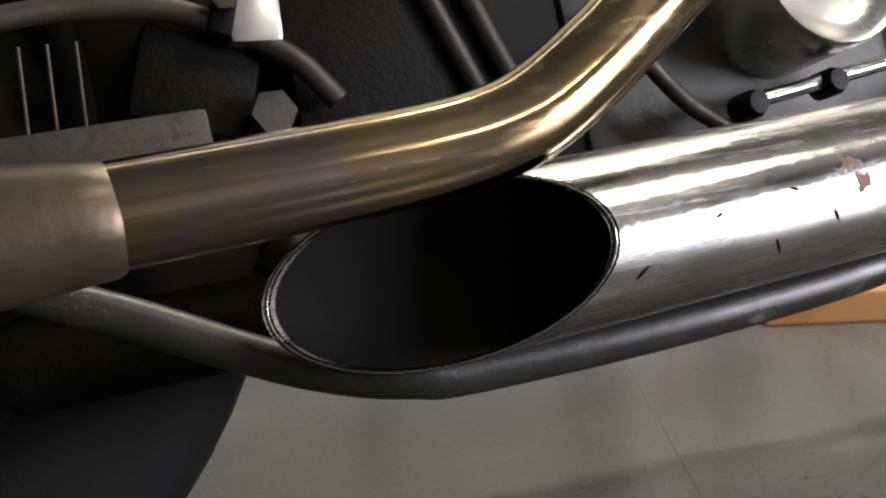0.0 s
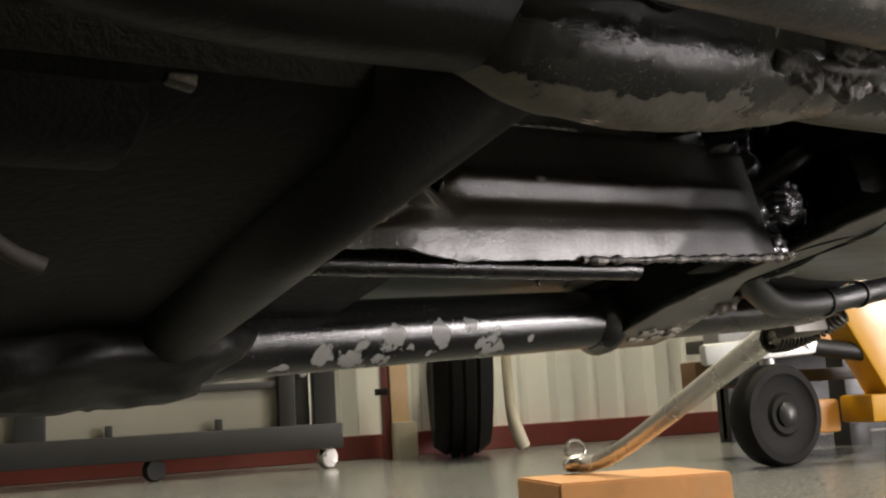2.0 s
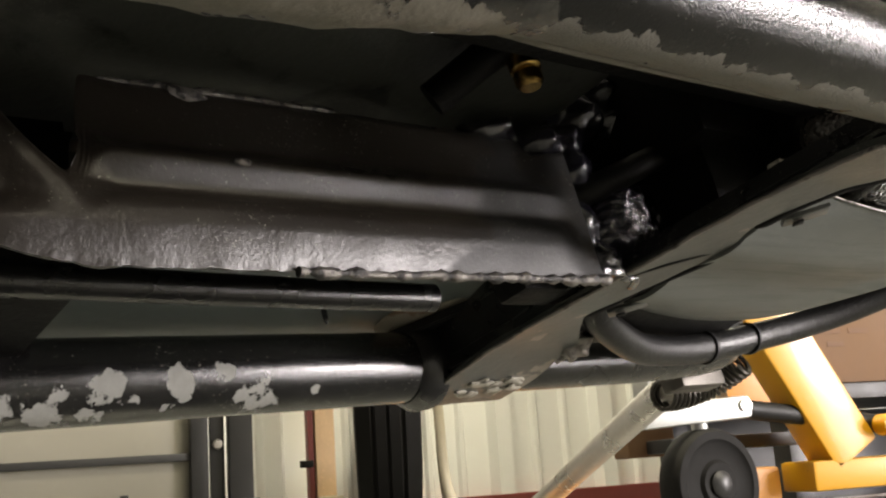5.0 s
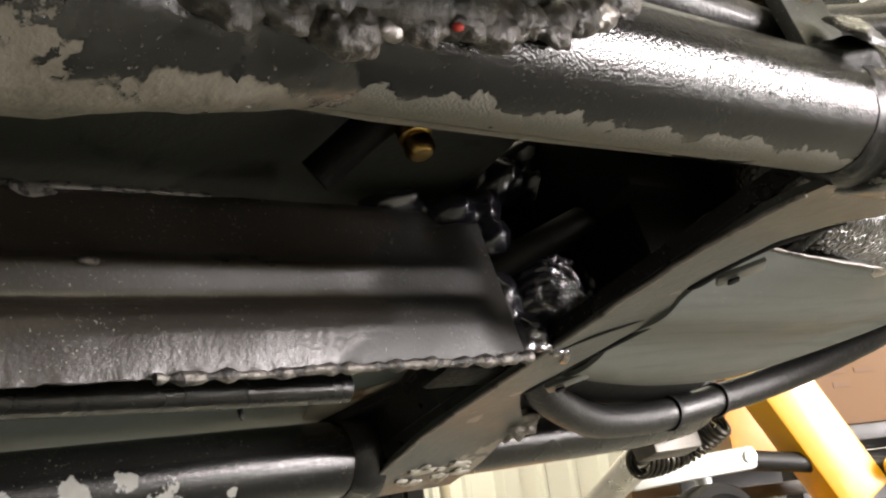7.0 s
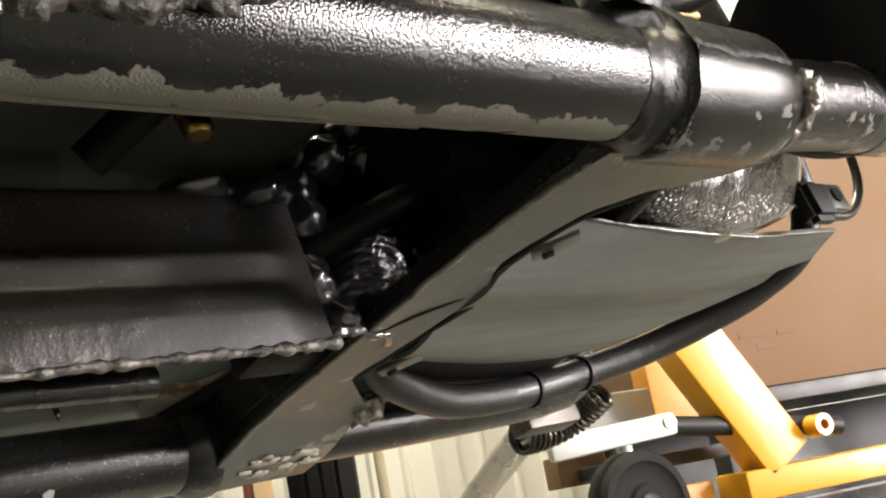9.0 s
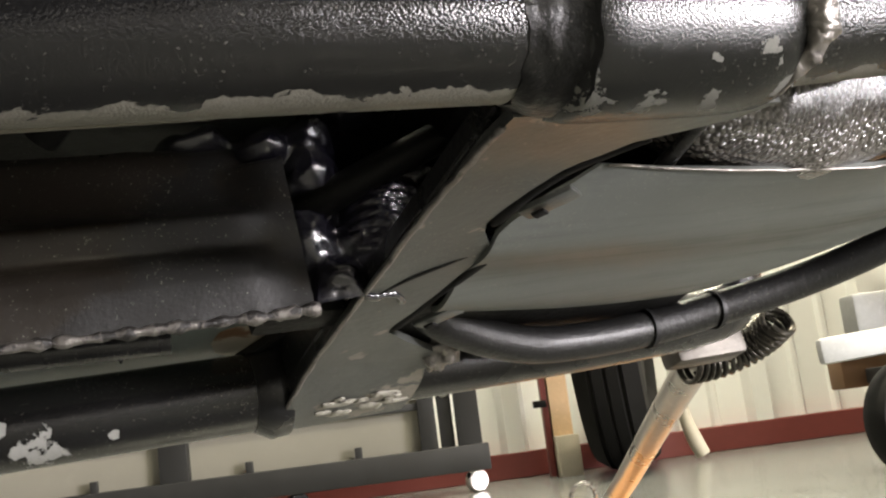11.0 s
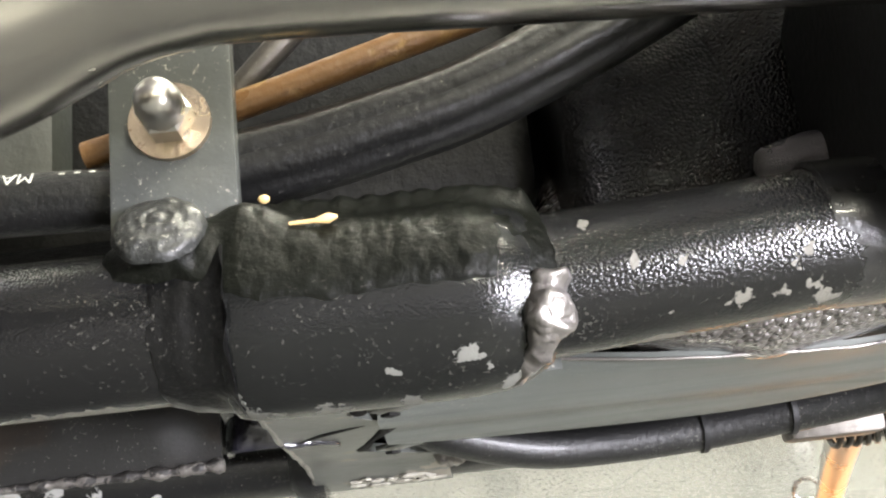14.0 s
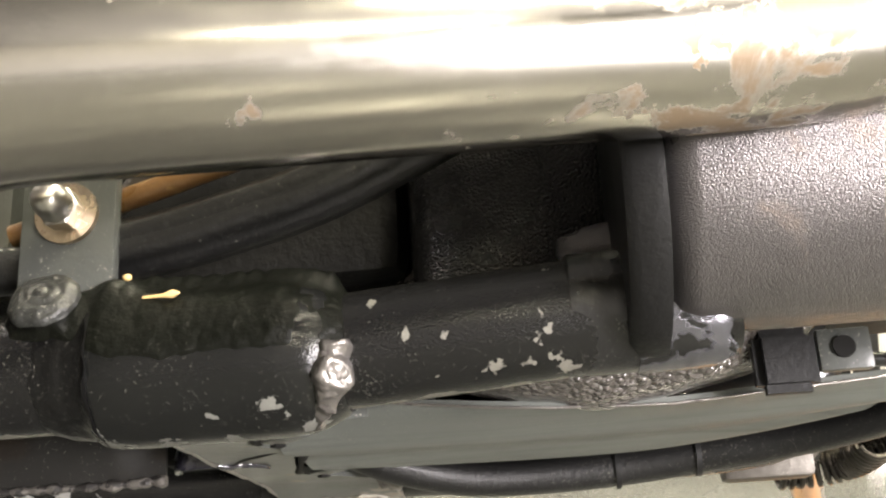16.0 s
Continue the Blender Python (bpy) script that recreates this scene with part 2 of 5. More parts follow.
M_WELD = mat("bare_weld_metal", (0.24, 0.225, 0.21), 0.34, metal=0.8, bump=0.6, bump_scale=300, second=(0.06, 0.05, 0.045), cut=0.56, edge=0.12, patch_scale=110, patch_rough=0.4)
M_BLACKWELD = mat("painted_weld", (0.011, 0.0118, 0.0108), 0.40, bump=0.5, bump_scale=420, coat=0.06, dust=0.5, bump_depth=0.0015)
M_SMEAR = mat("grimy_olive_black_paint", (0.007, 0.0078, 0.0052), 0.40, bump=0.35, bump_scale=500, second=(0.034, 0.040, 0.027), cut=0.62, edge=0.14, patch_scale=55, patch_rough=0.45, dust=0.15, spec=0.28, bump_depth=0.0013)
M_OLDWELD = mat("dull_crusted_weld", (0.15, 0.14, 0.125), 0.38, metal=0.5, bump=0.7, bump_scale=420, bump_depth=0.0014, second=(0.022, 0.02, 0.018), cut=0.48, edge=0.06, patch_scale=170, patch_rough=0.5)
M_CRUST = mat("flaked_pale_primer", (0.42, 0.40, 0.34), 0.5, bump=0.6, bump_scale=300, second=(0.10, 0.09, 0.075), cut=0.56, edge=0.06, patch_scale=160, patch_rough=0.5)
M_RED = mat("red_paint_speck", (0.45, 0.03, 0.02), 0.5)
M_SPATTER = mat("grimy_spattered_weld", (0.055, 0.050, 0.043), 0.34, bump=0.7, bump_scale=420, bump_depth=0.0015, second=(0.14, 0.12, 0.10), cut=0.58, edge=0.1, patch_scale=120, patch_rough=0.5, spec=0.6)
M_BRACKET = mat("dull_dark_bracket_paint", (0.020, 0.0205, 0.0180), 0.40, bump=0.35, bump_scale=120, second=(0.15, 0.145, 0.125), cut=0.62, edge=0.08, patch_scale=26, patch_rough=0.4, dust=0.6, coat=0.1)
M_BANDSTEEL = mat("half_painted_steel", (0.16, 0.16, 0.18), 0.2, metal=0.8, bump=0.4, bump_scale=200, second=(0.012, 0.012, 0.012), cut=0.52, edge=0.06, patch_scale=110, patch_rough=0.25)
M_INK = mat("faded_brown_ink", (0.15, 0.085, 0.05), 0.8, bump=0.0)
M_CHROME = mat("scratched_chrome", (0.48, 0.47, 0.45), 0.17, metal=1.0, bump=0.22, bump_scale=105, second=(0.26, 0.15, 0.09), cut=0.74, edge=0.06, patch_scale=38, patch_rough=0.6, patch_metal=0.2, vary=0.2, streak=0.9, dust=0.3,
               chips=[(-0.150, -0.143, 0.031, 0.005), (-0.146, -0.142, 0.021, 0.005), (-0.152, -0.142, 0.037, 0.003)])
M_HEADER = mat("stained_header_chrome", (0.47, 0.448, 0.403), 0.18, metal=1.0, bump=0.05, bump_scale=160, second=(0.27, 0.20, 0.13), cut=0.64, edge=0.09, patch_scale=42, patch_rough=0.5, patch_metal=0.4, vary=0.15, streak=0.2,
               low=((1, 0, 0.6), 0.27, 0.34, 0.17), chips=[(0.272, -0.088, 0.027, 0.0025), (0.323, -0.082, 0.032, 0.0024), (0.309, -0.086, 0.045, 0.0045), (0.303, -0.086, 0.033, 0.0025), (0.318, -0.084, 0.049, 0.003), (0.283, -0.086, 0.044, 0.002)])
M_OLDMUF = mat("brown_stained_muffler", (0.12, 0.09, 0.062), 0.36, metal=0.7, bump=0.2, bump_scale=200, second=(0.09, 0.06, 0.04), cut=0.5, edge=0.2, patch_scale=30, patch_rough=0.6, patch_metal=0.3, streak=0.5)
M_GOLD = mat("heat_blued_chrome", (0.30, 0.225, 0.125), 0.13, metal=1.0, bump=0.06, bump_scale=110, second=(0.30, 0.245, 0.27), cut=0.47, edge=0.2, patch_scale=11, patch_metal=1.0, vary=0.35, streak=0.6, scale=24)
# Soot black of the bore; on slots and holes it stands in for shade.
M_MATTBLACK = mat("soot_and_hole_black", (0.009, 0.0086, 0.008), 0.85, bump=0.3, spec=0.2)
M_DULLPIPE = mat("dull_steel_tube", (0.085, 0.077, 0.066), 0.42, metal=0.6, bump=0.4, bump_scale=140, second=(0.06, 0.05, 0.042), cut=0.52, edge=0.15, patch_scale=40, patch_rough=0.6, dust=0.6, streak=0.5)
M_COVER = mat("polished_alloy", (0.80, 0.79, 0.76), 0.3, metal=1.0, bump=0.08, bump_scale=80, vary=0.1)
M_STEEL = mat("plain_steel", (0.55, 0.53, 0.49), 0.3, metal=1.0, bump=0.2, bump_scale=300, vary=0.15)
M_ZINC = mat("yellow_zinc_washer", (0.56, 0.46, 0.34), 0.3, metal=1.0, bump=0.25, bump_scale=500, second=(0.30, 0.18, 0.10), cut=0.58, edge=0.08, patch_scale=220, patch_rough=0.6)
M_BRASS = mat("brass", (0.55, 0.36, 0.12), 0.25, metal=1.0, bump=0.2)
M_RUBBER = mat("black_rubber", (0.009, 0.009, 0.0088), 0.5, bump=0.3, bump_scale=400, spec=0.3)
M_TYRE = mat("tyre_rubber", (0.008, 0.0076, 0.0072), 0.75, bump=0.4, bump_scale=150, spec=0.2)
M_HOSE = mat("wrapped_black_hose", (0.008, 0.008, 0.0078), 0.42, spec=0.35, bump=0.5, bump_scale=400, coat=0.1, dust=0.25)
M_RUSTPIPE = mat("rusty_brown_tube", (0.15, 0.078, 0.028), 0.3, bump=0.5, bump_scale=300, second=(0.30, 0.18, 0.065), cut=0.55, edge=0.1, patch_scale=90)
M_FILTER = mat("textured_grey_cover", (0.155, 0.145, 0.145), 0.3, metal=0.7, bump=0.3, bump_scale=1200, second=(0.22, 0.175, 0.145), cut=0.56, edge=0.14, patch_scale=46, dust=0.4, pits=2200)
M_STAND = mat("rust_streaked_chrome", (0.50, 0.48, 0.45), 0.3, metal=0.9, bump=0.2, second=(0.21, 0.14, 0.09), cut=0.62, edge=0.1, patch_scale=24, patch_rough=0.55, patch_metal=0.3)
M_SPRING = mat("oily_spring_steel", (0.05, 0.046, 0.040), 0.3, metal=0.9, bump=0.2)
M_RUSTCREAM = mat("rust_stained_cream", (0.42, 0.38, 0.30), 0.5, bump=0.2, second=(0.25, 0.14, 0.07), cut=0.5, edge=0.1, patch_scale=60)
M_RUSTDARK = mat("dull_brown_rust", (0.055, 0.040, 0.020), 0.55, bump=0.5, bump_scale=200, second=(0.03, 0.025, 0.02), cut=0.5, edge=0.1, patch_scale=70)
M_PALE = mat("pale_green_grey_panel", (0.17, 0.20, 0.188), 0.4, bump=0.05, dust=0.3)
M_FLOOR = mat("sealed_concrete", (0.145, 0.148, 0.143), 0.24, bump=0.08, bump_scale=60, scale=1.4, vary=0.30, second=(0.034, 0.034, 0.032), cut=0.565, edge=0.06, patch_scale=165, patch_rough=0.75, rough_vary=0.12)
M_WALL = mat("white_metal_siding", (0.80, 0.81, 0.78), 0.38, bump=0.03, scale=3, vary=0.05)
M_REDBASE = mat("dark_red_base_trim", (0.16, 0.035, 0.03), 0.45, bump=0.1, scale=8)
M_CEIL = mat("grey_ceiling_board", (0.22, 0.215, 0.20), 0.7, bump=0.05, scale=4, vary=0.06)
M_ROOM = mat("painted_room_wall", (0.17, 0.165, 0.15), 0.6, bump=0.05, scale=3, vary=0.12)
M_WOOD = mat("orange_pine", (0.56, 0.27, 0.10), 0.5, bump=0.25, scale=14, vary=0.2, bump_scale=90, second=(0.62, 0.36, 0.17), cut=0.52, edge=0.2, patch_scale=12)
M_WOODTOP = mat("pale_sawn_pine", (0.66, 0.46, 0.28), 0.55, bump=0.25, scale=20, bump_scale=120)
M_YELLOW = mat("yellow_machine_paint", (0.58, 0.29, 0.013), 0.35, bump=0.08, bump_scale=120, scale=8, vary=0.1, second=(0.25, 0.13, 0.03), cut=0.72, edge=0.03, patch_scale=50, coat=0.2)
M_ORANGE = mat("orange_painted_wood", (0.52, 0.22, 0.03), 0.5, bump=0.2, scale=10)
M_BOX = mat("brown_cardboard", (0.165, 0.092, 0.046), 0.75, bump=0.1, scale=12, vary=0.12)
M_BLACKSTEEL = mat("black_steel_angle", (0.02, 0.02, 0.02), 0.45, bump=0.1)
M_CREAM = mat("cream_panel", (0.30, 0.285, 0.235), 0.5, bump=0.04, scale=6, vary=0.08)
M_BEIGE = mat("beige_enamel", (0.45, 0.41, 0.32), 0.45, bump=0.05)
M_GREYARM = mat("grey_galvanised_arm", (0.48, 0.49, 0.48), 0.4, metal=0.4, bump=0.15)
M_TAN = mat("straw", (0.55, 0.38, 0.16), 0.6, bump=0.1)
M_WHITEINK = mat("white_ink", (0.45, 0.45, 0.42), 0.6, bump=0.0)
M_TUBEGLOW = bpy.data.materials.new("fluorescent_tube")
M_TUBEGLOW.use_nodes = True
M_TUBEGLOW.node_tree.nodes["Principled BSDF"].inputs["Emission Color"].default_value = (1.0, 0.94, 0.82, 1)
M_TUBEGLOW.node_tree.nodes["Principled BSDF"].inputs["Emission Strength"].default_value = 6.0


# ---- shapes ----
SOFT = ("oily_black_sealant", "painted_weld", "grimy_spattered_weld", "grimy_olive_black_paint", "bare_weld_metal", "dusty_dark_tube", "stippled_black_casting")


def part(name, bm, material, parent=None, label="", smooth=True, m=None):
    """Links a bmesh as one mesh object, under a thing or a part."""
    bmesh.ops.recalc_face_normals(bm, faces=bm.faces)
    me = bpy.data.meshes.new(name)
    if smooth:
        for f in bm.faces:
            f.smooth = True
        soft = isinstance(material, bpy.types.Material) and material.name in SOFT
        for e in bm.edges:
            if not soft and len(e.link_faces) == 2 and e.calc_face_angle(0) > 0.7:
                e.smooth = False
    bm.to_mesh(me)
    bm.free()
    for x in material if isinstance(material, (list, tuple)) else [material]:
        me.materials.append(x)
    ob = new(name, me)
    if m is not None:
        ob.matrix_basis = m
    if parent is not None:
        ob.parent = parent
    if label:
        tagged(ob, label)
    return ob


def thing(name, label, category, m=None, group="", kind=""):
    ob = new(name)
    ob.empty_display_size = 0.05
    if m is not None:
        ob.matrix_basis = m
    return tagged(ob, label, category, group, kind)


def smooth_path(pts, n=6):
    """Catmull-Rom through the points; each is (x, y, z) or (x, y, z, radius)."""
    P = [Vector(p) for p in pts] if len(pts[0]) == 3 else [np.array(p, float) for p in pts]
    P = [np.array(p, float) for p in P]
    P = [2 * P[0] - P[1]] + P + [2 * P[-1] - P[-2]]
    out = []
    for i in range(1, len(P) - 2):
        a, b, c, d = P[i - 1 : i + 3]
        for k in range(n):
            t = k / n
            out.append(0.5 * (2 * b + (c - a) * t + (2 * a - 5 * b + 4 * c - d) * t * t + (3 * b - a - 3 * c + d) * t ** 3))
    out.append(P[-2])
    return out


def sweep(bm, path, r=0.01, seg=20, caps=True, squash=1.0, wob=0.0, seed=0):
    """A tube along the path, whose points may carry their own radius."""
    path = [np.array(p, float) for p in path]
    pts = [Vector(p[:3]) for p in path]
    rads = [p[3] if len(p) > 3 else r for p in path]
    rings = []
    t0 = (pts[1] - pts[0]).normalized()
    side = t0.orthogonal().normalized() if abs(t0.z) > 0.9 else t0.cross(Vector((0, 0, 1))).normalized()
    for i, p in enumerate(pts):
        t = (pts[min(i + 1, len(pts) - 1)] - pts[max(i - 1, 0)]).normalized()
        side = (side - t * side.dot(t)).normalized()
        up = side.cross(t)
        ring = []
        for k in range(seg):
            a = 2 * math.pi * k / seg
            q = p + (side * math.cos(a) + up * math.sin(a) * squash) * rads[i]
            if wob:
                q = q + Vector(noise.noise_vector(q * 150 + Vector((seed, 0, 0)))) * wob
            ring.append(bm.verts.new(q))
        rings.append(ring)
    for a, b in zip(rings, rings[1:]):
        for k in range(seg):
            bm.faces.new((a[k], a[(k + 1) % seg], b[(k + 1) % seg], b[k]))
    if caps:
        bm.faces.new(rings[0])
        bm.faces.new(rings[-1][::-1])
    return bm


def tube_bm(path, r=0.01, seg=20, n=0, **kw):
    return sweep(bmesh.new(), smooth_path(path, n) if n else path, r, seg, **kw)


def hollow(bm, path_r, thick, seg=32):
    """An open tube with wall thickness; path_r is a list of (x, y, z, radius)."""
    sweep(bm, path_r, seg=seg, caps=False)
    sweep(bm, [(*p[:3], p[3] - thick) for p in path_r], seg=seg, caps=False)
    return bm


def box_bm(size, at=(0, 0, 0), bevel=0.002, turn=None, bm=None, segs=2):
    own = bm is None
    b2 = bmesh.new()
    bmesh.ops.create_cube(b2, size=1, matrix=Matrix.Diagonal((*size, 1)))
    if bevel:
        bmesh.ops.bevel(b2, geom=list(b2.edges), offset=bevel, segments=segs, affect="EDGES", profile=0.6)
    bmesh.ops.transform(b2, matrix=Matrix.Translation(at) @ (turn or Matrix()), verts=b2.verts)
    if own:
        return b2
    me = bpy.data.meshes.new("tmp")
    b2.to_mesh(me)
    b2.free()
    bm.from_mesh(me)
    bpy.data.meshes.remove(me)
    return bm


def lathe(profile, axis_m=None, seg=32, bm=None):
    """Turns (radius, height) pairs round local z."""
    bm = bm or bmesh.new()
    axis_m = axis_m or Matrix()
    rings = []
    for r, h in profile:
        if r < 1e-6:
            rings.append([bm.verts.new(axis_m @ Vector((0, 0, h)))])
        else:
            rings.append([bm.verts.new(axis_m @ Vector((r * math.cos(2 * math.pi * k / seg), r * math.sin(2 * math.pi * k / seg), h))) for k in range(seg)])
    for a, b in zip(rings, rings[1:]):
        for k in range(seg):
            q = [a[k % len(a)], a[(k + 1) % len(a)], b[(k + 1) % len(b)], b[k % len(b)]]
            q = list(dict.fromkeys(q))
            if len(q) > 2:
                bm.faces.new(q)
    return bm


def plate(outline, lo, hi, holes=(), bevel=0.0008, bm=None):
    """A plate with its outline in u, v and its thickness from lo to hi in w."""
    bm = bm or bmesh.new()
    from_v = [bm.verts.new((u, v, lo)) for u, v in outline]
    f = bm.faces.new(from_v)
    ext = bmesh.ops.extrude_face_region(bm, geom=[f])
    bmesh.ops.translate(bm, vec=(0, 0, hi - lo), verts=[e for e in ext["geom"] if isinstance(e, bmesh.types.BMVert)])
    if bevel:
        bmesh.ops.bevel(bm, geom=list(bm.edges), offset=bevel, segments=2, affect="EDGES")
    return bm


def blob(centre, size, amp=0.3, freq=60.0, sub=3, seed=0, bm=None):
    bm = bm or bmesh.new()
    made = bmesh.ops.create_icosphere(bm, subdivisions=sub, radius=1.0)["verts"]
    c = Vector(centre)
    for v in made:
        d = v.co.copy()
        p = Vector((d.x * size[0], d.y * size[1], d.z * size[2]))
        k = 1 + amp * noise.noise((p + c) * freq + Vector((seed, seed, 0))) + amp * 0.5 * noise.noise((p + c) * freq * 2.7) + amp * 0.08 * noise.noise((p + c) * freq * 6.0)
        v.co = c + p * k
    return bm


def bead(path, r, amp=0.35, pitch=0.004, seg=10):
    """A ripple weld along the path."""
    pts = smooth_path(path, 8)
    length = sum((Vector(b[:3]) - Vector(a[:3])).length for a, b in zip(pts, pts[1:]))
    n = max(8, int(length / pitch * 4))
    fine = []
    for i in range(n + 1):
        x = i / n * (len(pts) - 1)
        k = min(int(x), len(pts) - 2)
        p = pts[k] * (1 - (x - k)) + pts[k + 1] * (x - k)
        q = Vector(p[:3])
        rr = r * (0.8 + 0.6 * amp * abs(math.sin(i * math.pi / 4 + 4 * noise.noise(q * 60))) + 1.3 * amp * noise.noise(q * 190))
        fine.append((*(q + Vector(noise.noise_vector(q * 90)) * r * 0.25), max(rr, r * 0.3)))
    return sweep(bmesh.new(), fine, seg=seg)


# ---- setting ----
def wall_box(name, size, at, material, label):
    ob = part(name, box_bm(size, (0, 0, 0), 0), material, smooth=False, m=pose(*at))
    return tagged(ob, label, "wall", kind="structure")


WALL_Y = 2.95
floor = part("floor", box_bm((9.0, 8.0, 0.12), bevel=0), M_FLOOR, smooth=False, m=pose(0.5, -0.6, -0.06))
tagged(floor, "smooth grey sealed concrete workshop floor with dark flecks", "floor", kind="structure")


def siding(x0, x1, y, height, rib=0.305):
    """Ribbed steel siding: tall trapezoid ribs with two low ones between."""
    bm = bmesh.new()
    prof = []
    x = x0
    while x < x1:
        prof += [(x, 0), (x + 0.014, -0.034), (x + 0.056, -0.034), (x + 0.070, 0), (x + 0.125, 0), (x + 0.133, -0.011), (x + 0.143, -0.011), (x + 0.151, 0),
                 (x + 0.215, 0), (x + 0.223, -0.011), (x + 0.233, -0.011), (x + 0.241, 0)]
        x += rib
    lo = [bm.verts.new((a, y + b, 0.06)) for a, b in prof]
    hi = [bm.verts.new((a, y + b, height)) for a, b in prof]
    for i in range(len(prof) - 1):
        bm.faces.new((lo[i], lo[i + 1], hi[i + 1], hi[i]))
    back = [bm.verts.new(c) for c in ((prof[0][0], y + 0.006, 0.06), (prof[-1][0], y + 0.006, 0.06), (prof[-1][0], y + 0.006, height), (prof[0][0], y + 0.006, height))]
    bm.faces.new(back)
    return bm


wall_north = wall_box("wall_north", (9.0, 0.14, CEILING), (0.5, WALL_Y + 0.08, CEILING / 2), M_ROOM, "plain wall behind the white metal siding")
clad = part("siding", siding(-4.0, 5.0, WALL_Y, CEILING - 0.02), M_WALL, smooth=False)
tagged(clad, "white ribbed steel siding on the workshop wall", "wall", kind="structure")
base = part("baseboard", box_bm((9.0, 0.035, 0.06), bevel=0.003), M_REDBASE, smooth=False, m=pose(0.5, WALL_Y - 0.02, 0.03))
tagged(base, "dark red metal base trim below the siding", "baseboard", kind="structure")
wall_box("wall_south", (9.0, 0.14, CEILING), (0.5, -4.5, CEILING / 2), M_ROOM, "plain painted workshop wall")
for y0, y1, z0, z1 in ((-4.6, -2.8, 0, CEILING), (-0.6, 3.4, 0, CEILING), (-2.8, -0.6, 1.65, CEILING)):
    wall_box("wall_east", (0.14, y1 - y0, z1 - z0), (5.0, (y0 + y1) / 2, (z0 + z1) / 2), M_ROOM, "plain light painted workshop wall round a half-raised door")
wall_box("wall_west", (0.14, 8.0, CEILING), (-4.0, -0.6, CEILING / 2), M_ROOM, "plain light painted workshop wall")
ceiling = part("ceiling", box_bm((9.0, 8.0, 0.1), bevel=0), M_CEIL, smooth=False, m=pose(0.5, -0.6, CEILING + 0.05))
tagged(ceiling, "plain grey workshop ceiling", "ceiling", kind="structure")


def ceiling_light(x, y):
    t = thing("ceiling_light", "white twin-tube fluorescent ceiling light", "ceiling light", pose(x, y, CEILING), group="ceiling lights")
    part("housing", box_bm((1.3, 0.26, 0.05), (0, 0, -0.03), 0.006), M_CEIL, t)
    for dy in (-0.06, 0.06):
        part("fluorescent_tube", tube_bm([(-0.6, dy, -0.068), (0.6, dy, -0.068)], 0.012, 12), M_TUBEGLOW, t)


for lx, ly, power in LIGHT_ROWS:
    ceiling_light(lx, ly)

# ---- the motorcycle: u forward, v to its far side, w up from the near rail ----
BIKE = Matrix(((0.94084, -0.31601, -0.12228, 0.25), (0.33557, 0.91904, 0.20677, 0.5812), (0.04704, -0.23557, 0.97072, 0.239), (0, 0, 0, 1)))
SEP = 0.287
bike = thing("motorcycle", "black custom motorcycle leaning on its kickstand, underside worn and oily", "motorcycle", BIKE)


def at(u, v, w, axis="z"):
    """A pose at a place of the bike whose z axis points along u, v or w."""
    turn = {"u": pose(0, 0, 0, 0, 90, 0), "v": pose(0, 0, 0, -90, 0, 0), "-v": pose(0, 0, 0, 90, 0, 0), "w": Matrix(), "z": Matrix(), "-w": pose(0, 0, 0, 180, 0, 0), "-u": pose(0, 0, 0, 0, -90, 0)}[axis]
    return Matrix.Translation((u, v, w)) @ turn


def b(name, bm, material, label="", parent=None, smooth=True):
    return part(name, bm, material, parent or bike, label, smooth)


# frame rails
near_rail = b("frame_rail", tube_bm([(-0.19, 0, 0, 0.0185), (-0.12, 0, 0, 0.0185), (0.0, 0, 0, 0.0185), (0.121, 0, 0, 0.0185)], seg=40, n=5), M_RAIL, "black frame tube with paint scraped to grey primer underneath")
b("frame_rail", tube_bm([(-0.40, 0.005, 0.055, 0.0172), (-0.36, 0.0, 0.02, 0.0178), (-0.30, 0, 0, 0.0183), (-0.189, 0, 0, 0.0183)], seg=40, n=5), M_GRIME, "grimy rear stretch of the frame tube")
sleeve = b("frame_sleeve", lathe([(0.0, 0.133), (0.0188, 0.133), (0.0221, 0.1355), (0.0229, 0.139), (0.0232, 0.148), (0.0232, 0.180), (0.0230, 0.190), (0.0222, 0.198), (0.0204, 0.2035), (0.0182, 0.2075), (0.0170, 0.209), (0.0, 0.209)], at(0, 0.001, -0.001, "u"), 48), M_SLEEVE, "larger black sleeve welded over the frame tube")
front_rail = b("frame_rail", tube_bm([(0.199, 0.0015, -0.0005), (0.25, 0.0022, 0.0030), (0.321, 0.0035, 0.0085)], 0.0172, 40), M_FRONTRAIL, "black frame tube with chipped flaking paint")


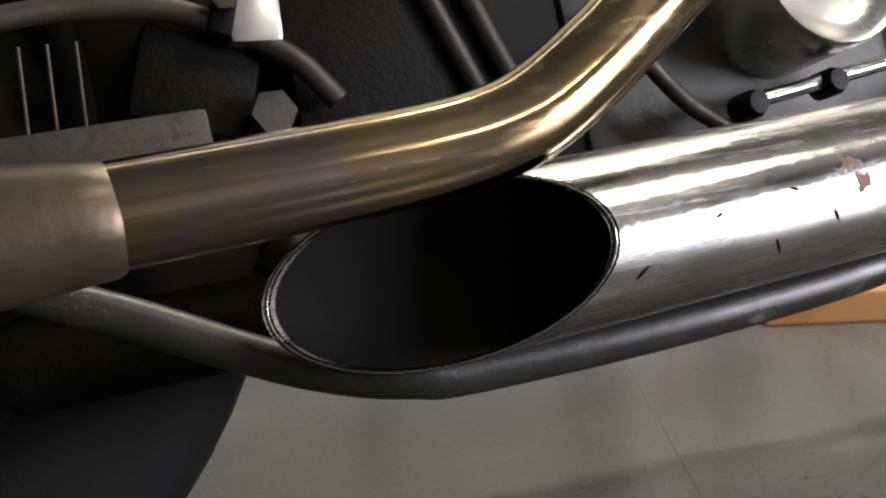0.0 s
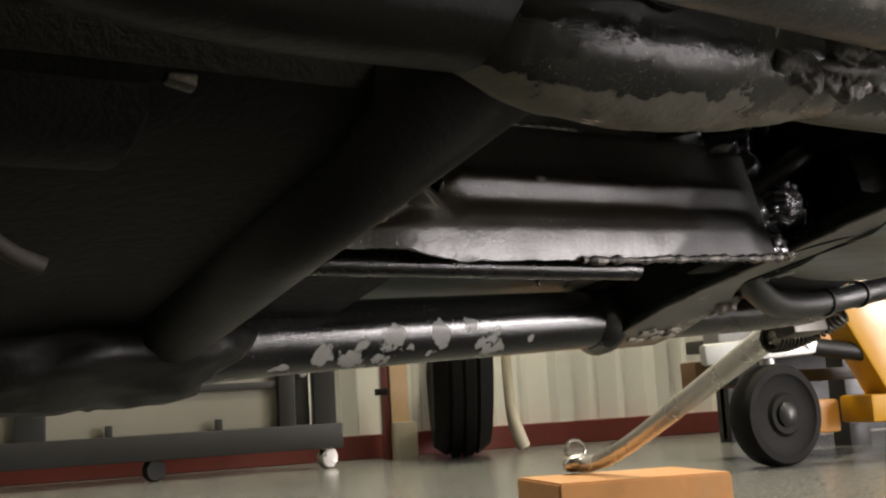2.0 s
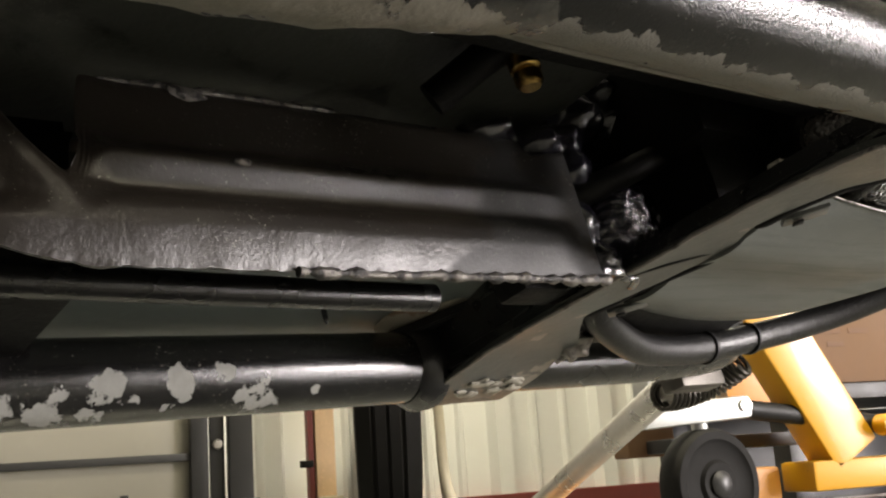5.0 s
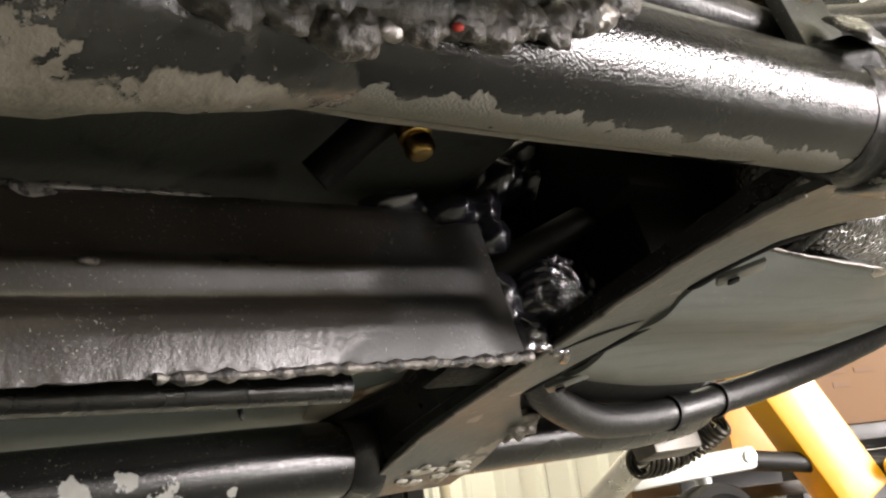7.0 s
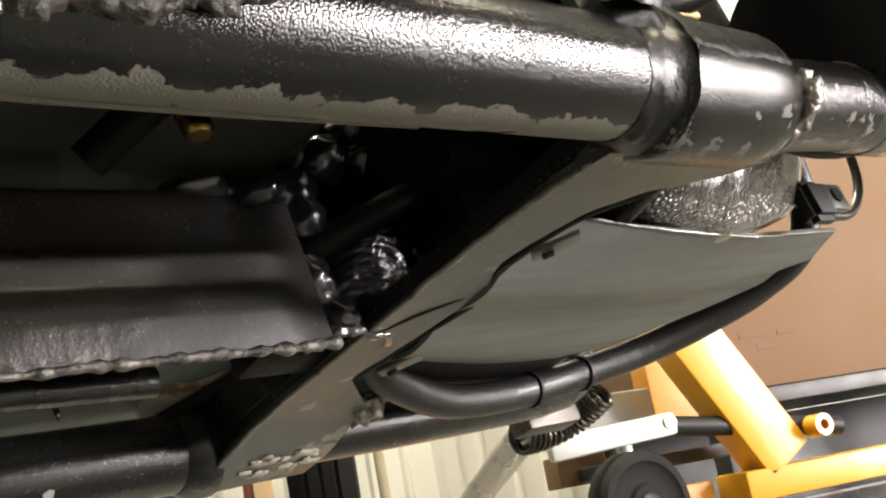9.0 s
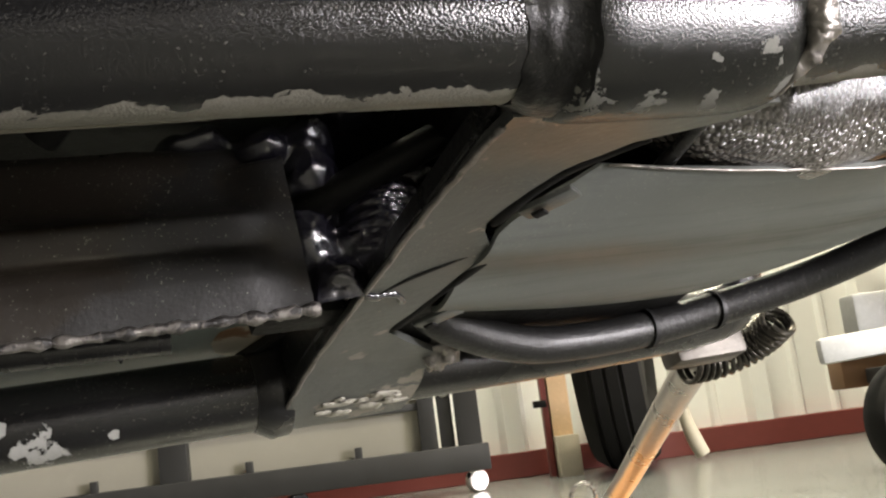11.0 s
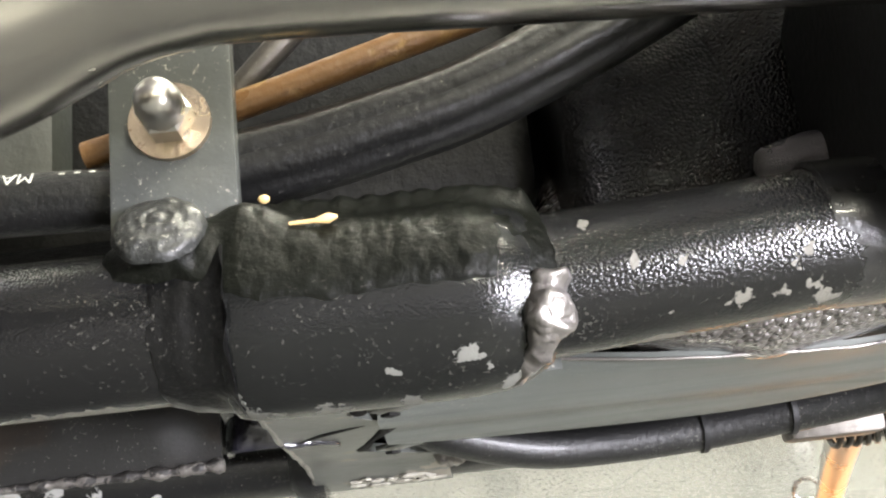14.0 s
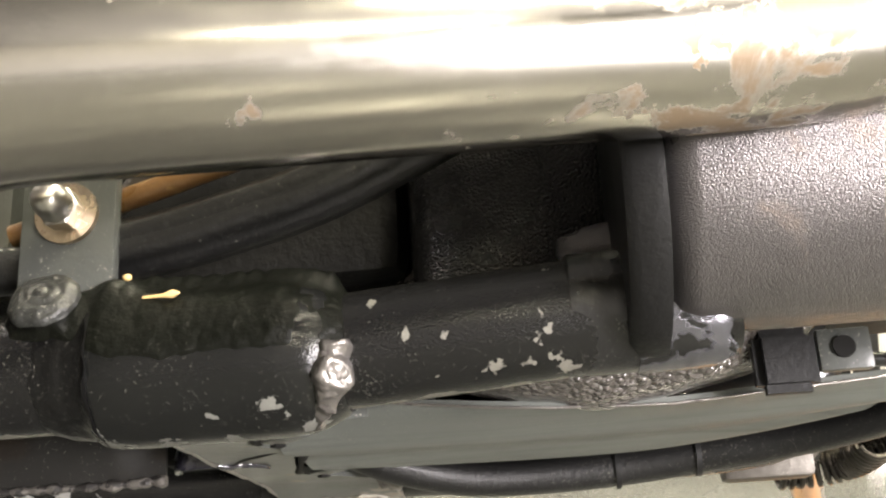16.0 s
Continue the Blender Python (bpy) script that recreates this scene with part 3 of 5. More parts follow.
def weld_ring():
    """A hollowed weld drawn round the tube, uneven at both edges and thick below."""
    bm = bmesh.new()
    rings = []
    for i in range(19):
        k = i / 18
        ring = []
        for j in range(64):
            a = 2 * math.pi * j / 64
            d = Vector((0, math.cos(a), math.sin(a)))
            low = max(0.0, d.dot(Vector((0, 0.75, -0.66)))) ** 3
            u0 = 0.1200 + 0.0020 * noise.noise(d * 2.3) + 0.0012 * noise.noise(d * 7) + 0.003 * low
            u1 = 0.1375 + 0.0016 * noise.noise(d * 2.9 + Vector((5, 0, 0))) + 0.003 * low
            u = u0 + (u1 - u0) * k
            r = 0.0184 + 0.0014 * math.sin(math.pi * min(1, k * 2.2) / 2) + 0.0034 * k ** 4 - 0.0007 * math.sin(math.pi * k) + 0.0028 * low * math.sin(math.pi * k)
            r += 0.0005 * noise.noise(Vector((u * 240, d.y * 3, d.z * 3)))
            ring.append(bm.verts.new((u, d.y * r, d.z * r - 0.0004)))
        rings.append(ring)
    for a, c in zip(rings, rings[1:]):
        for k in range(64):
            bm.faces.new((a[k], a[(k + 1) % 64], c[(k + 1) % 64], c[k]))
    bm.faces.new(rings[0])
    bm.faces.new(rings[-1][::-1])
    return bm


b("weld_ring", weld_ring(), M_RINGPAINT, "glossy black hollowed weld ring")


def grime_shell():
    """Grimy welds run together over the top of rail and sleeve: a mound round the bracket's foot and a rippled crest."""
    bm = bmesh.new()
    rows = []
    for i in range(141):
        u = 0.1000 + 0.1105 * i / 140
        body = float(np.interp(u, [0.10, 0.119, 0.124, 0.131, 0.1375, 0.141, 0.190], [0.0185, 0.0185, 0.0194, 0.0198, 0.0224, 0.0232, 0.0232])) - 0.0058 * max(0.0, (u - 0.190) / 0.019) ** 1.6
        run = min(1.0, max(0.0, (u - 0.140) / 0.012)) * min(1.0, max(0.0, (0.2100 - u) / 0.004))
        row = []
        for j in range(71):
            a = -0.55 + 2.95 * j / 70
            p = Vector((u, -math.cos(a) * 0.02, math.sin(a) * 0.02))
            start = -0.20 + 0.14 * noise.noise(Vector((u * 45, 1, 0))) + 0.08 * noise.noise(Vector((u * 160, 3, 0)))
            start += 0.45 * min(1.0, max(0.0, (0.142 - u) / 0.016))
            f = min(1.0, max(0.0, (a - start) / 0.22))
            f *= min(1.0, max(0.0, (u - 0.1075 - 0.003 * noise.noise(Vector((a * 3, 2, 0)))) / 0.004))
            f = f * f * (3 - 2 * f)
            r = body - 0.0012 + f * (0.0016 + 0.0003 * noise.noise(p * 130) + 0.0003 * noise.noise(p * 420))
            foot = math.hypot(u - 0.1240, (a - 0.70) * 0.022) / 0.0135
            hump = math.exp(-((u - 0.139) / 0.011) ** 2 - ((a - 1.02) / 0.38) ** 2)
            tail = math.exp(-((u - 0.1115) / 0.005) ** 2 - ((a - 0.85) / 0.30) ** 2)
            r += f * (0.0062 * max(0.0, 1 - foot * foot) ** 1.3 + 0.0052 * hump + 0.0030 * tail)
            g = math.exp(-((a - 1.30 - 0.05 * noise.noise(p * 40)) / 0.16) ** 2)
            wave = (u + 0.008 * (a - 1.3) ** 2 - 0.006 * (a - 1.3)) / 0.0062 + 0.35 * noise.noise(p * 60)
            r += run * g * (0.0034 + (0.0232 - body) * 0.5 + 0.0007 * (abs(math.sin(math.pi * wave)) - 0.5) + 0.0006 * noise.noise(p * 200))
            row.append(bm.verts.new((u, 0.001 - math.cos(a) * r, -0.001 + math.sin(a) * r)))
        rows.append(row)
    for a, c in zip(rows, rows[1:]):
        for k in range(70):
            bm.faces.new((a[k], a[k + 1], c[k + 1], c[k]))
    bmesh.ops.solidify(bm, geom=list(bm.faces), thickness=-0.001)
    return bm


b("weld_smear", grime_shell(), M_SMEAR, "rough olive-black grime on the sleeve", sleeve)
far_rail = b("frame_rail", tube_bm([(-0.42, SEP, 0.06, 0.0175), (-0.30, SEP, 0.012, 0.018), (-0.2, SEP, -0.002, 0.0185), (-0.12, SEP, 0, 0.0185), (0.118, SEP, 0, 0.0185)], seg=40, n=5), M_FARRAIL, "black frame tube with large pale paint chips")
b("frame_sleeve", lathe([(0.0, 0.108), (0.019, 0.108), (0.0235, 0.116), (0.0225, 0.124), (0.0, 0.127)], at(0, SEP, 0, "u"), 32), M_BLACK)
b("frame_rail", tube_bm([(0.118, SEP, 0.0), (0.36, SEP, 0.002), (0.40, SEP, 0.02), (0.42, SEP, 0.06)], 0.0165, 32, 5), M_BLACK, "shiny black frame tube")
b("cross_tube", tube_bm([(-0.195, 0.0, -0.001), (-0.195, SEP, -0.001)], 0.0205, 36), M_GRIME, "grimy black frame cross tube")
b("frame_casting", blob((-0.225, 0.268, -0.008), (0.075, 0.035, 0.024), 0.22, 40, 4, 2.0), M_GRIME, "crusted dark casting under the far frame tube")

# flat gusset under the rear of the near rail, clamps and rough welds on it
b("rail_gusset", tube_bm([(-0.222, 0, -0.003, 0.013), (-0.205, 0, -0.005, 0.0195), (-0.18, 0, -0.006, 0.0225), (-0.15, 0, -0.006, 0.0230), (-0.120, 0, -0.0045, 0.0222), (-0.095, 0, -0.0025, 0.0205), (-0.07, 0, -0.0008, 0.0186), (-0.055, 0, 0.0, 0.0170)], seg=36, n=5, wob=0.0012), M_GUSSET, "swollen worn gusset scraped to dull tan metal")
for k, (u, v, w, r) in enumerate([(-0.100, -0.0165, -0.0165, 0.006), (-0.088, -0.0160, -0.0165, 0.005), (-0.074, -0.0150, -0.0165, 0.0065), (-0.066, -0.0160, -0.0145, 0.0045), (-0.058, -0.0165, -0.0135, 0.006), (-0.048, -0.0175, -0.0125, 0.005), (-0.0395, -0.0170, -0.0125, 0.006),
                                  (-0.031, -0.0180, -0.0095, 0.005), (-0.022, -0.0180, -0.0080, 0.0055), (-0.0143, -0.0185, -0.0055, 0.005), (-0.006, -0.0190, -0.0025, 0.0055), (0.003, -0.0190, 0.0015, 0.0045), (-0.080, -0.0200, -0.008, 0.007), (-0.052, -0.0200, -0.004, 0.006), (-0.028, -0.0195, 0.001, 0.006)]):
    b("weld_lump", blob((u, v, w), (r * 1.25, r * 0.62, r), 0.45, 170, 4, k * 1.7 + 20), (M_WELD if k in (3, 10) else M_SPATTER), "spattered weld lump")
b("paint_fleck", blob((-0.0515, -0.0195, -0.0165), (0.0016, 0.0010, 0.0011), 0.4, 300, 2, 3.0), M_RED, "small red paint fleck")
b("clamp", lathe([(0.0188, -0.008), (0.0225, -0.007), (0.0228, 0.007), (0.0188, 0.008)], at(-0.098, 0, 0, "u"), 28), M_BLACK, "black band clamp")
b("clamp", lathe([(0.0188, -0.010), (0.0235, -0.008), (0.0235, 0.008), (0.0188, 0.010)], at(-0.155, 0.0, 0.002, "u"), 28), M_DARK, "dark wide band clamp")
b("peg_socket", lathe([(0.009, 0.0), (0.014, 0.0), (0.0145, 0.012), (0.009, 0.012), (0.009, 0.0)], at(-0.172, -0.012, 0.004, "-v"), 28), M_DARK, "open dark mounting socket")
b("weld_seam", bead([(-0.118, -0.0165, -0.0150), (-0.06, -0.0175, -0.0120), (-0.02, -0.0185, -0.0075), (0.010, -0.0180, 0.005)], 0.0034, 0.8, 0.009), M_SPATTER, "rough spattered grimy weld")
b("weld_lump", blob((-0.066, -0.017, -0.004), (0.009, 0.006, 0.009), 0.4, 140, 3, 4.0), M_BLACKWELD, "rough weld lump")
b("weld_lump", blob((-0.118, -0.016, -0.006), (0.006, 0.006, 0.011), 0.35, 140, 3, 9.0), M_WELD, "bare weld lump")
b("edge_strip", tube_bm([(-0.09, 0.0120, -0.0138, 0.0004), (-0.05, 0.0120, -0.0142, 0.0013), (0.0, 0.0120, -0.0144, 0.0010), (0.05, 0.0120, -0.0142, 0.0004)], seg=8), M_GUSSET, "pale scraped edge strip")

# cross plate between the rails, with tabs
def plate_w(u, v):
    """Underside of the cross plate: it dips to meet both rails."""
    return -0.0112 - 0.0075 * max(0.0, (0.055 - v) / 0.045) ** 1.3 - 0.0055 * min(1.0, max(0.0, (v - 0.235) / 0.04))


def bent_plate(outline, thick):
    bm = plate(outline, 0.0, thick, bevel=0.0)
    bmesh.ops.triangulate(bm, faces=[f for f in bm.faces if len(f.verts) > 4])
    bmesh.ops.subdivide_edges(bm, edges=list(bm.edges), cuts=3, use_grid_fill=True)
    for v in bm.verts:
        v.co.z += plate_w(v.co.x, v.co.y) + 0.0004 * noise.noise(v.co * 60)
    return bm


gus = bent_plate([(0.1255, 0.012), (0.1278, 0.035), (0.1272, 0.07), (0.124, 0.147), (0.122, 0.225), (0.1195, 0.300), (0.128, 0.305), (0.186, 0.302), (0.184, 0.260), (0.180, 0.228), (0.160, 0.207), (0.1475, 0.192), (0.153, 0.165), (0.1585, 0.139), (0.1640, 0.116), (0.1545, 0.100), (0.1520, 0.092), (0.1585, 0.070), (0.1650, 0.058), (0.180, 0.040), (0.205, 0.024), (0.212, 0.012)], 0.0035)
cross_plate = b("cross_plate", gus, M_GREYPLATE, "flat grey steel cross plate with scraped corners")
b("plate_web", plate([(0.1265, 0.008), (0.1215, 0.29), (0.1275, 0.29), (0.1330, 0.008)], -0.0100, -0.002, bevel=0.001), M_BLACK, "upright black edge of the cross plate")
# Added filler, stops the bright siding showing through above the plate.
b("plate_web", plate([(0.1222, 0.20), (0.1215, 0.288), (0.1275, 0.288), (0.1285, 0.20)], -0.004, 0.016, bevel=0.001), M_BLACK, "black plate added to close the gap past the cross plate")
# Solid dark box added in place of the shaded recess round the hose.
b("side_box", box_bm((0.17, 0.07, 0.035), (0.235, 0.215, 0.012), 0.008), M_DARK, "near-black box standing in for the shaded gap beside the pan")
# Slots and crease are dark strips on the plate, shade put into colour.
for pts in ([(0.186, 0.040, 0.0008), (0.177, 0.050, 0.0016), (0.167, 0.061, 0.0018), (0.160, 0.076, 0.0022), (0.1565, 0.090, 0.0030), (0.1560, 0.095, 0.0012)],
            [(0.1685, 0.1120, 0.0014), (0.1668, 0.1165, 0.0034), (0.1625, 0.1380, 0.0024), (0.1560, 0.1620, 0.0014), (0.1500, 0.1850, 0.0026), (0.1480, 0.1930, 0.0008)]):
    b("slot", tube_bm([(u, v, plate_w(u, v) + 0.0004, r) for u, v, r in pts], seg=12, n=6, squash=0.5), M_MATTBLACK, "black strip standing in for a shaded curved slot", cross_plate)
b("groove", tube_bm([(u, v, plate_w(u, v), r) for u, v, r in ((0.128, 0.150, 0.0004), (0.138, 0.135, 0.0014), (0.150, 0.124, 0.0012), (0.156, 0.120, 0.0004))], seg=10, n=5, squash=0.4), M_DARK, "dark strip standing in for a shaded shallow crease", cross_plate)
for u, v, tilt in ((0.1695, 0.0790, -48), (0.1650, 0.1790, -50)):
    tab = bmesh.new()
    box_bm((0.020, 0.0100, 0.0022), (0, 0, 0), 0.0009, None, tab)
    for q in tab.verts:
        q.co.z -= 0.0022 * math.cos(q.co.x / 0.010 * 1.4)
    bmesh.ops.transform(tab, matrix=Matrix.Translation((u, v, -0.0112)) @ pose(0, 0, 0, 0, 0, tilt), verts=tab.verts)
    tab = b("tab", tab, M_GREYPLATE, "bent grey locking tab", cross_plate)
    # Solid black square in place of the shaded hole.
    b("tab_hole_shade", box_bm((0.0048, 0.0046, 0.0012), (u - 0.003, v + 0.0028, -0.0142), 0.0006, pose(0, 0, 0, 0, 0, tilt)), M_MATTBLACK, "black square standing in for a shaded hole", tab)
b("weld_lump", blob((0.187, 0.238, -0.0090), (0.009, 0.012, 0.0065), 0.5, 190, 4, 2.0), M_WELD, "crumpled shiny weld spatter")
crust = bmesh.new()
flakes = random.Random(5)
for k in range(16):
    u, v = 0.139 + 0.039 * flakes.random(), 0.266 + 0.022 * flakes.random()
    blob((u, v, plate_w(u, v) - 0.0003), (0.002 + 0.004 * flakes.random(), 0.0015 + 0.003 * flakes.random(), 0.0009), 0.6, 260, 3, k * 1.3, crust)
b("scraped_patch", crust, M_CRUST, "flaked pale scraped corner patch", cross_plate)

# oil pan: a curved sheet
def pan_near(s):
    return 0.0805 - 0.002 * math.sin(math.pi * min(1.0, s / 0.6)) + 0.005 * max(0.0, s - 0.6) / 0.4


def pan_lip_w(s):
    return float(np.interp(s, [0, 0.07, 0.12, 0.26, 0.40, 0.55, 0.69, 1], [0.0012, -0.0012, -0.0031, -0.0065, -0.0085, -0.0094, -0.0075, -0.003]))


def pan_bm():
    bm = bmesh.new()
    nu, nv = 30, 24
    grid = []
    for i in range(nu + 1):
        s = i / nu
        row = []
        for j in range(nv + 1):
            t = j / nv
            u0 = 0.161 + 0.034 * max(0.0, 1 - t / 0.22) ** 1.5 + 0.012 * max(0.0, (t - 0.8) / 0.2) ** 2
            u = u0 + (0.405 - 0.028 * t ** 2 - u0) * s
            near = pan_near(s)
            far = 0.192 + 0.030 * math.sin(min(1, s * 1.6) * math.pi / 2) - 0.072 * max(0, (s - 0.6) / 0.4) ** 1.8
            v = near + (far - near) * t
            base_w = -0.0120 + 0.009 * max(0, (t - 0.78) / 0.22) ** 2 + 0.004 * s ** 3 + 0.0013 * math.sin(t * 15)
            w = base_w + (pan_lip_w(s) - base_w) * (1 - min(1, t / 0.30)) ** 2
            row.append(bm.verts.new((u, v, w)))
        grid.append(row)
    for a, c in zip(grid, grid[1:]):
        for k in range(nv):
            bm.faces.new((a[k], a[k + 1], c[k + 1], c[k]))
    bmesh.ops.recalc_face_normals(bm, faces=bm.faces)
    bmesh.ops.solidify(bm, geom=list(bm.faces), thickness=0.0022)
    return bm


b("oil_pan", pan_bm(), M_PAN, "smooth grey curved sheet-metal pan with dull streaks")

def pan_lip():
    return [(0.195 + 0.210 * x, pan_near(x) - 0.0006, pan_lip_w(x) - 0.0004) for x in np.linspace(0.01, 0.99, 30)]


b("worn_lip", tube_bm(pan_lip(), 0.0006, 8, wob=0.0004), M_WELD, "bright worn lip of the pan")
b("worn_edge", tube_bm([(0.1262, 0.02, -0.0165), (0.1270, 0.07, -0.0112), (0.1238, 0.147, -0.0112), (0.1218, 0.225, -0.0112), (0.1196, 0.292, -0.0165)], 0.0011, 8, 8, wob=0.0008), M_WELD, "bright worn edge of the cross plate", cross_plate)

# tub between the rails: pressed black sheet with a welded lower lip
TUB_W = [-0.0165, -0.010, -0.003, 0.003, 0.0065, 0.0085, 0.0100, 0.0120, 0.0160, 0.0195, 0.0212, 0.0226, 0.0250, 0.0290, 0.0340, 0.0430, 0.0530, 0.0560]
TUB_V = [0.1384, 0.1366, 0.1350, 0.1350, 0.1362, 0.1382, 0.1392, 0.1390, 0.1376, 0.1362, 0.1357, 0.1364, 0.1395, 0.1430, 0.1445, 0.1462, 0.1482, 0.1500]


def soft(x):
    x = min(1.0, max(0.0, x))
    return x * x * (3 - 2 * x)


def tub_lip(u):
    """Height of the wavy lower lip, which rises towards the cross tube."""
    p = Vector((u, 0, 0))
    return -0.0165 + 0.0065 * soft((-0.112 - u) / 0.045) + 0.0007 * noise.noise(p * 110) + 0.0004 * noise.noise(p * 310)


def tub_bm():
    """Pressed sheet: a bulging lower panel, a rib that ends in a hook, and a recessed upper panel."""
    bm = bmesh.new()
    rows = []
    nu, nw = 190, 64
    for i in range(nu + 1):
        u = -0.182 + 0.285 * i / nu
        lift = 0.020 * max(0.0, (-0.112 - u) / 0.022) ** 1.5
        low = tub_lip(u)
        crest = min(0.034, 0.0098 + lift)
        top = crest + (0.0560 + 0.0006 * noise.noise(Vector((u * 90, 5, 0))) - crest) * soft((u + 0.120) / 0.015)
        row = []
        for k in range(nw + 1):
            w = low + (top - low) * k / nw
            v = float(np.interp(w - lift * soft((w + 0.004) / 0.012), TUB_W, TUB_V))
            run = soft((0.099 - u) / 0.020)
            if w < 0.045:
                v = 0.1385 + (v - 0.1385) * run
            v += 0.006 * soft((-0.135 - u) / 0.04) + 0.0003 * noise.noise(Vector((u * 60, 0, w * 60)))
            v += 0.0004 * soft((low + 0.004 - w) / 0.004) * noise.noise(Vector((u * 260, 3, w * 260)))
            row.append(bm.verts.new((u, v, w)))
        rows.append(row)
    for a, c in zip(rows, rows[1:]):
        for k in range(nw):
            bm.faces.new((a[k], a[k + 1], c[k + 1], c[k]))
    for _ in range(3):
        bmesh.ops.smooth_vert(bm, verts=[v for v in bm.verts if not v.is_boundary], factor=0.5, use_axis_y=True)
    bmesh.ops.recalc_face_normals(bm, faces=bm.faces)
    if sum(f.normal.y for f in bm.faces) > 0:
        bmesh.ops.reverse_faces(bm, faces=bm.faces)
    bmesh.ops.solidify(bm, geom=list(bm.faces), thickness=0.0022)
    return bm


tub = b("oil_tub", tub_bm(), M_TUB, "pressed glossy brown-black sheet tub with a long rib")
b("weld_seam", bead([(u, 0.1374, tub_lip(u) - 0.0008) for u in np.linspace(-0.048, 0.104, 12)], 0.0015, 0.9, 0.0083), M_OLDWELD, "rough bare weld along the lower lip")
b("weld_seam", bead([(-0.10, 0.1500, 0.0560), (-0.06, 0.1500, 0.0562), (-0.0075, 0.1500, 0.0562)], 0.0011, 0.9, 0.0075), M_OLDWELD, "rough bare weld along the upper edge")
b("paint_fleck", blob((-0.0700, 0.1480, 0.0530), (0.0065, 0.0012, 0.0030), 0.5, 200, 3, 2.0), M_OLDWELD, "pale crusted patch", tub)
b("paint_fleck", blob((-0.0620, 0.1355, 0.0212), (0.0036, 0.0012, 0.0020), 0.4, 200, 3, 5.0), M_OLDWELD, "pale dried drip", tub)
# Unseen filler, added to keep the space behind the sheet dark.
b("tub_filler", box_bm((0.19, 0.02, 0.044), (-0.002, 0.164, 0.034), 0.004), M_DARK, "near-black box added to fill the space behind the pressed sheet")
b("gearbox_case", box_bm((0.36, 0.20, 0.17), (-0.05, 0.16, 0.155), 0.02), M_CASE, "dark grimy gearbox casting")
# Near-black colour stands in for the shade on this side of the gearbox.
b("gearbox_side", box_bm((0.30, 0.05, 0.12), (-0.02, 0.085, 0.135), 0.015), M_DARK, "near-black wall at the side of the gearbox")
b("brake_rod", tube_bm([(-0.21, 0.205, 0.012), (0.0, 0.2007, 0.0033), (0.062, 0.199, 0.0010)], 0.0062, 16), M_BLACK, "black linkage rod")
b("primary_cover", plate([(-0.09, 0.215), (0.140, 0.215), (0.140, 0.325), (-0.09, 0.325)], 0.022, 0.10, bevel=0.006), M_PALE, "pale greenish-grey cover underside with oil drips")
# Added plate that blocks the pale wall behind the rod and far rail.
b("drive_filler", plate([(-0.20, 0.20), (-0.085, 0.20), (-0.085, 0.33), (-0.20, 0.33)], 0.006, 0.10, bevel=0.006), M_DARK, "near-black plate added to fill the gap beside the primary cover")
b("rust_corner", blob((0.118, 0.272, 0.0215), (0.024, 0.026, 0.0014), 0.3, 60, 3, 4.0), M_RUSTCREAM, "tan rust-stained corner of the cover")
b("frame_web", plate([(0.103, 0.288), (0.124, 0.243), (0.112, 0.205), (0.112, 0.158), (0.168, 0.158), (0.168, 0.288)], 0.014, 0.0195, bevel=0.001), M_BLACK, "black sheet web behind the cross plate")
b("oil_drip", blob((0.050, 0.262, 0.0205), (0.0015, 0.0015, 0.006), 0.1, 60, 2), M_GOO, "black hanging oil drip")
b("rust_corner", blob((-0.1480, 0.1420, 0.001), (0.008, 0.0026, 0.010), 0.45, 170, 4, 1.0), M_RUSTDARK, "rusty patched tub corner")

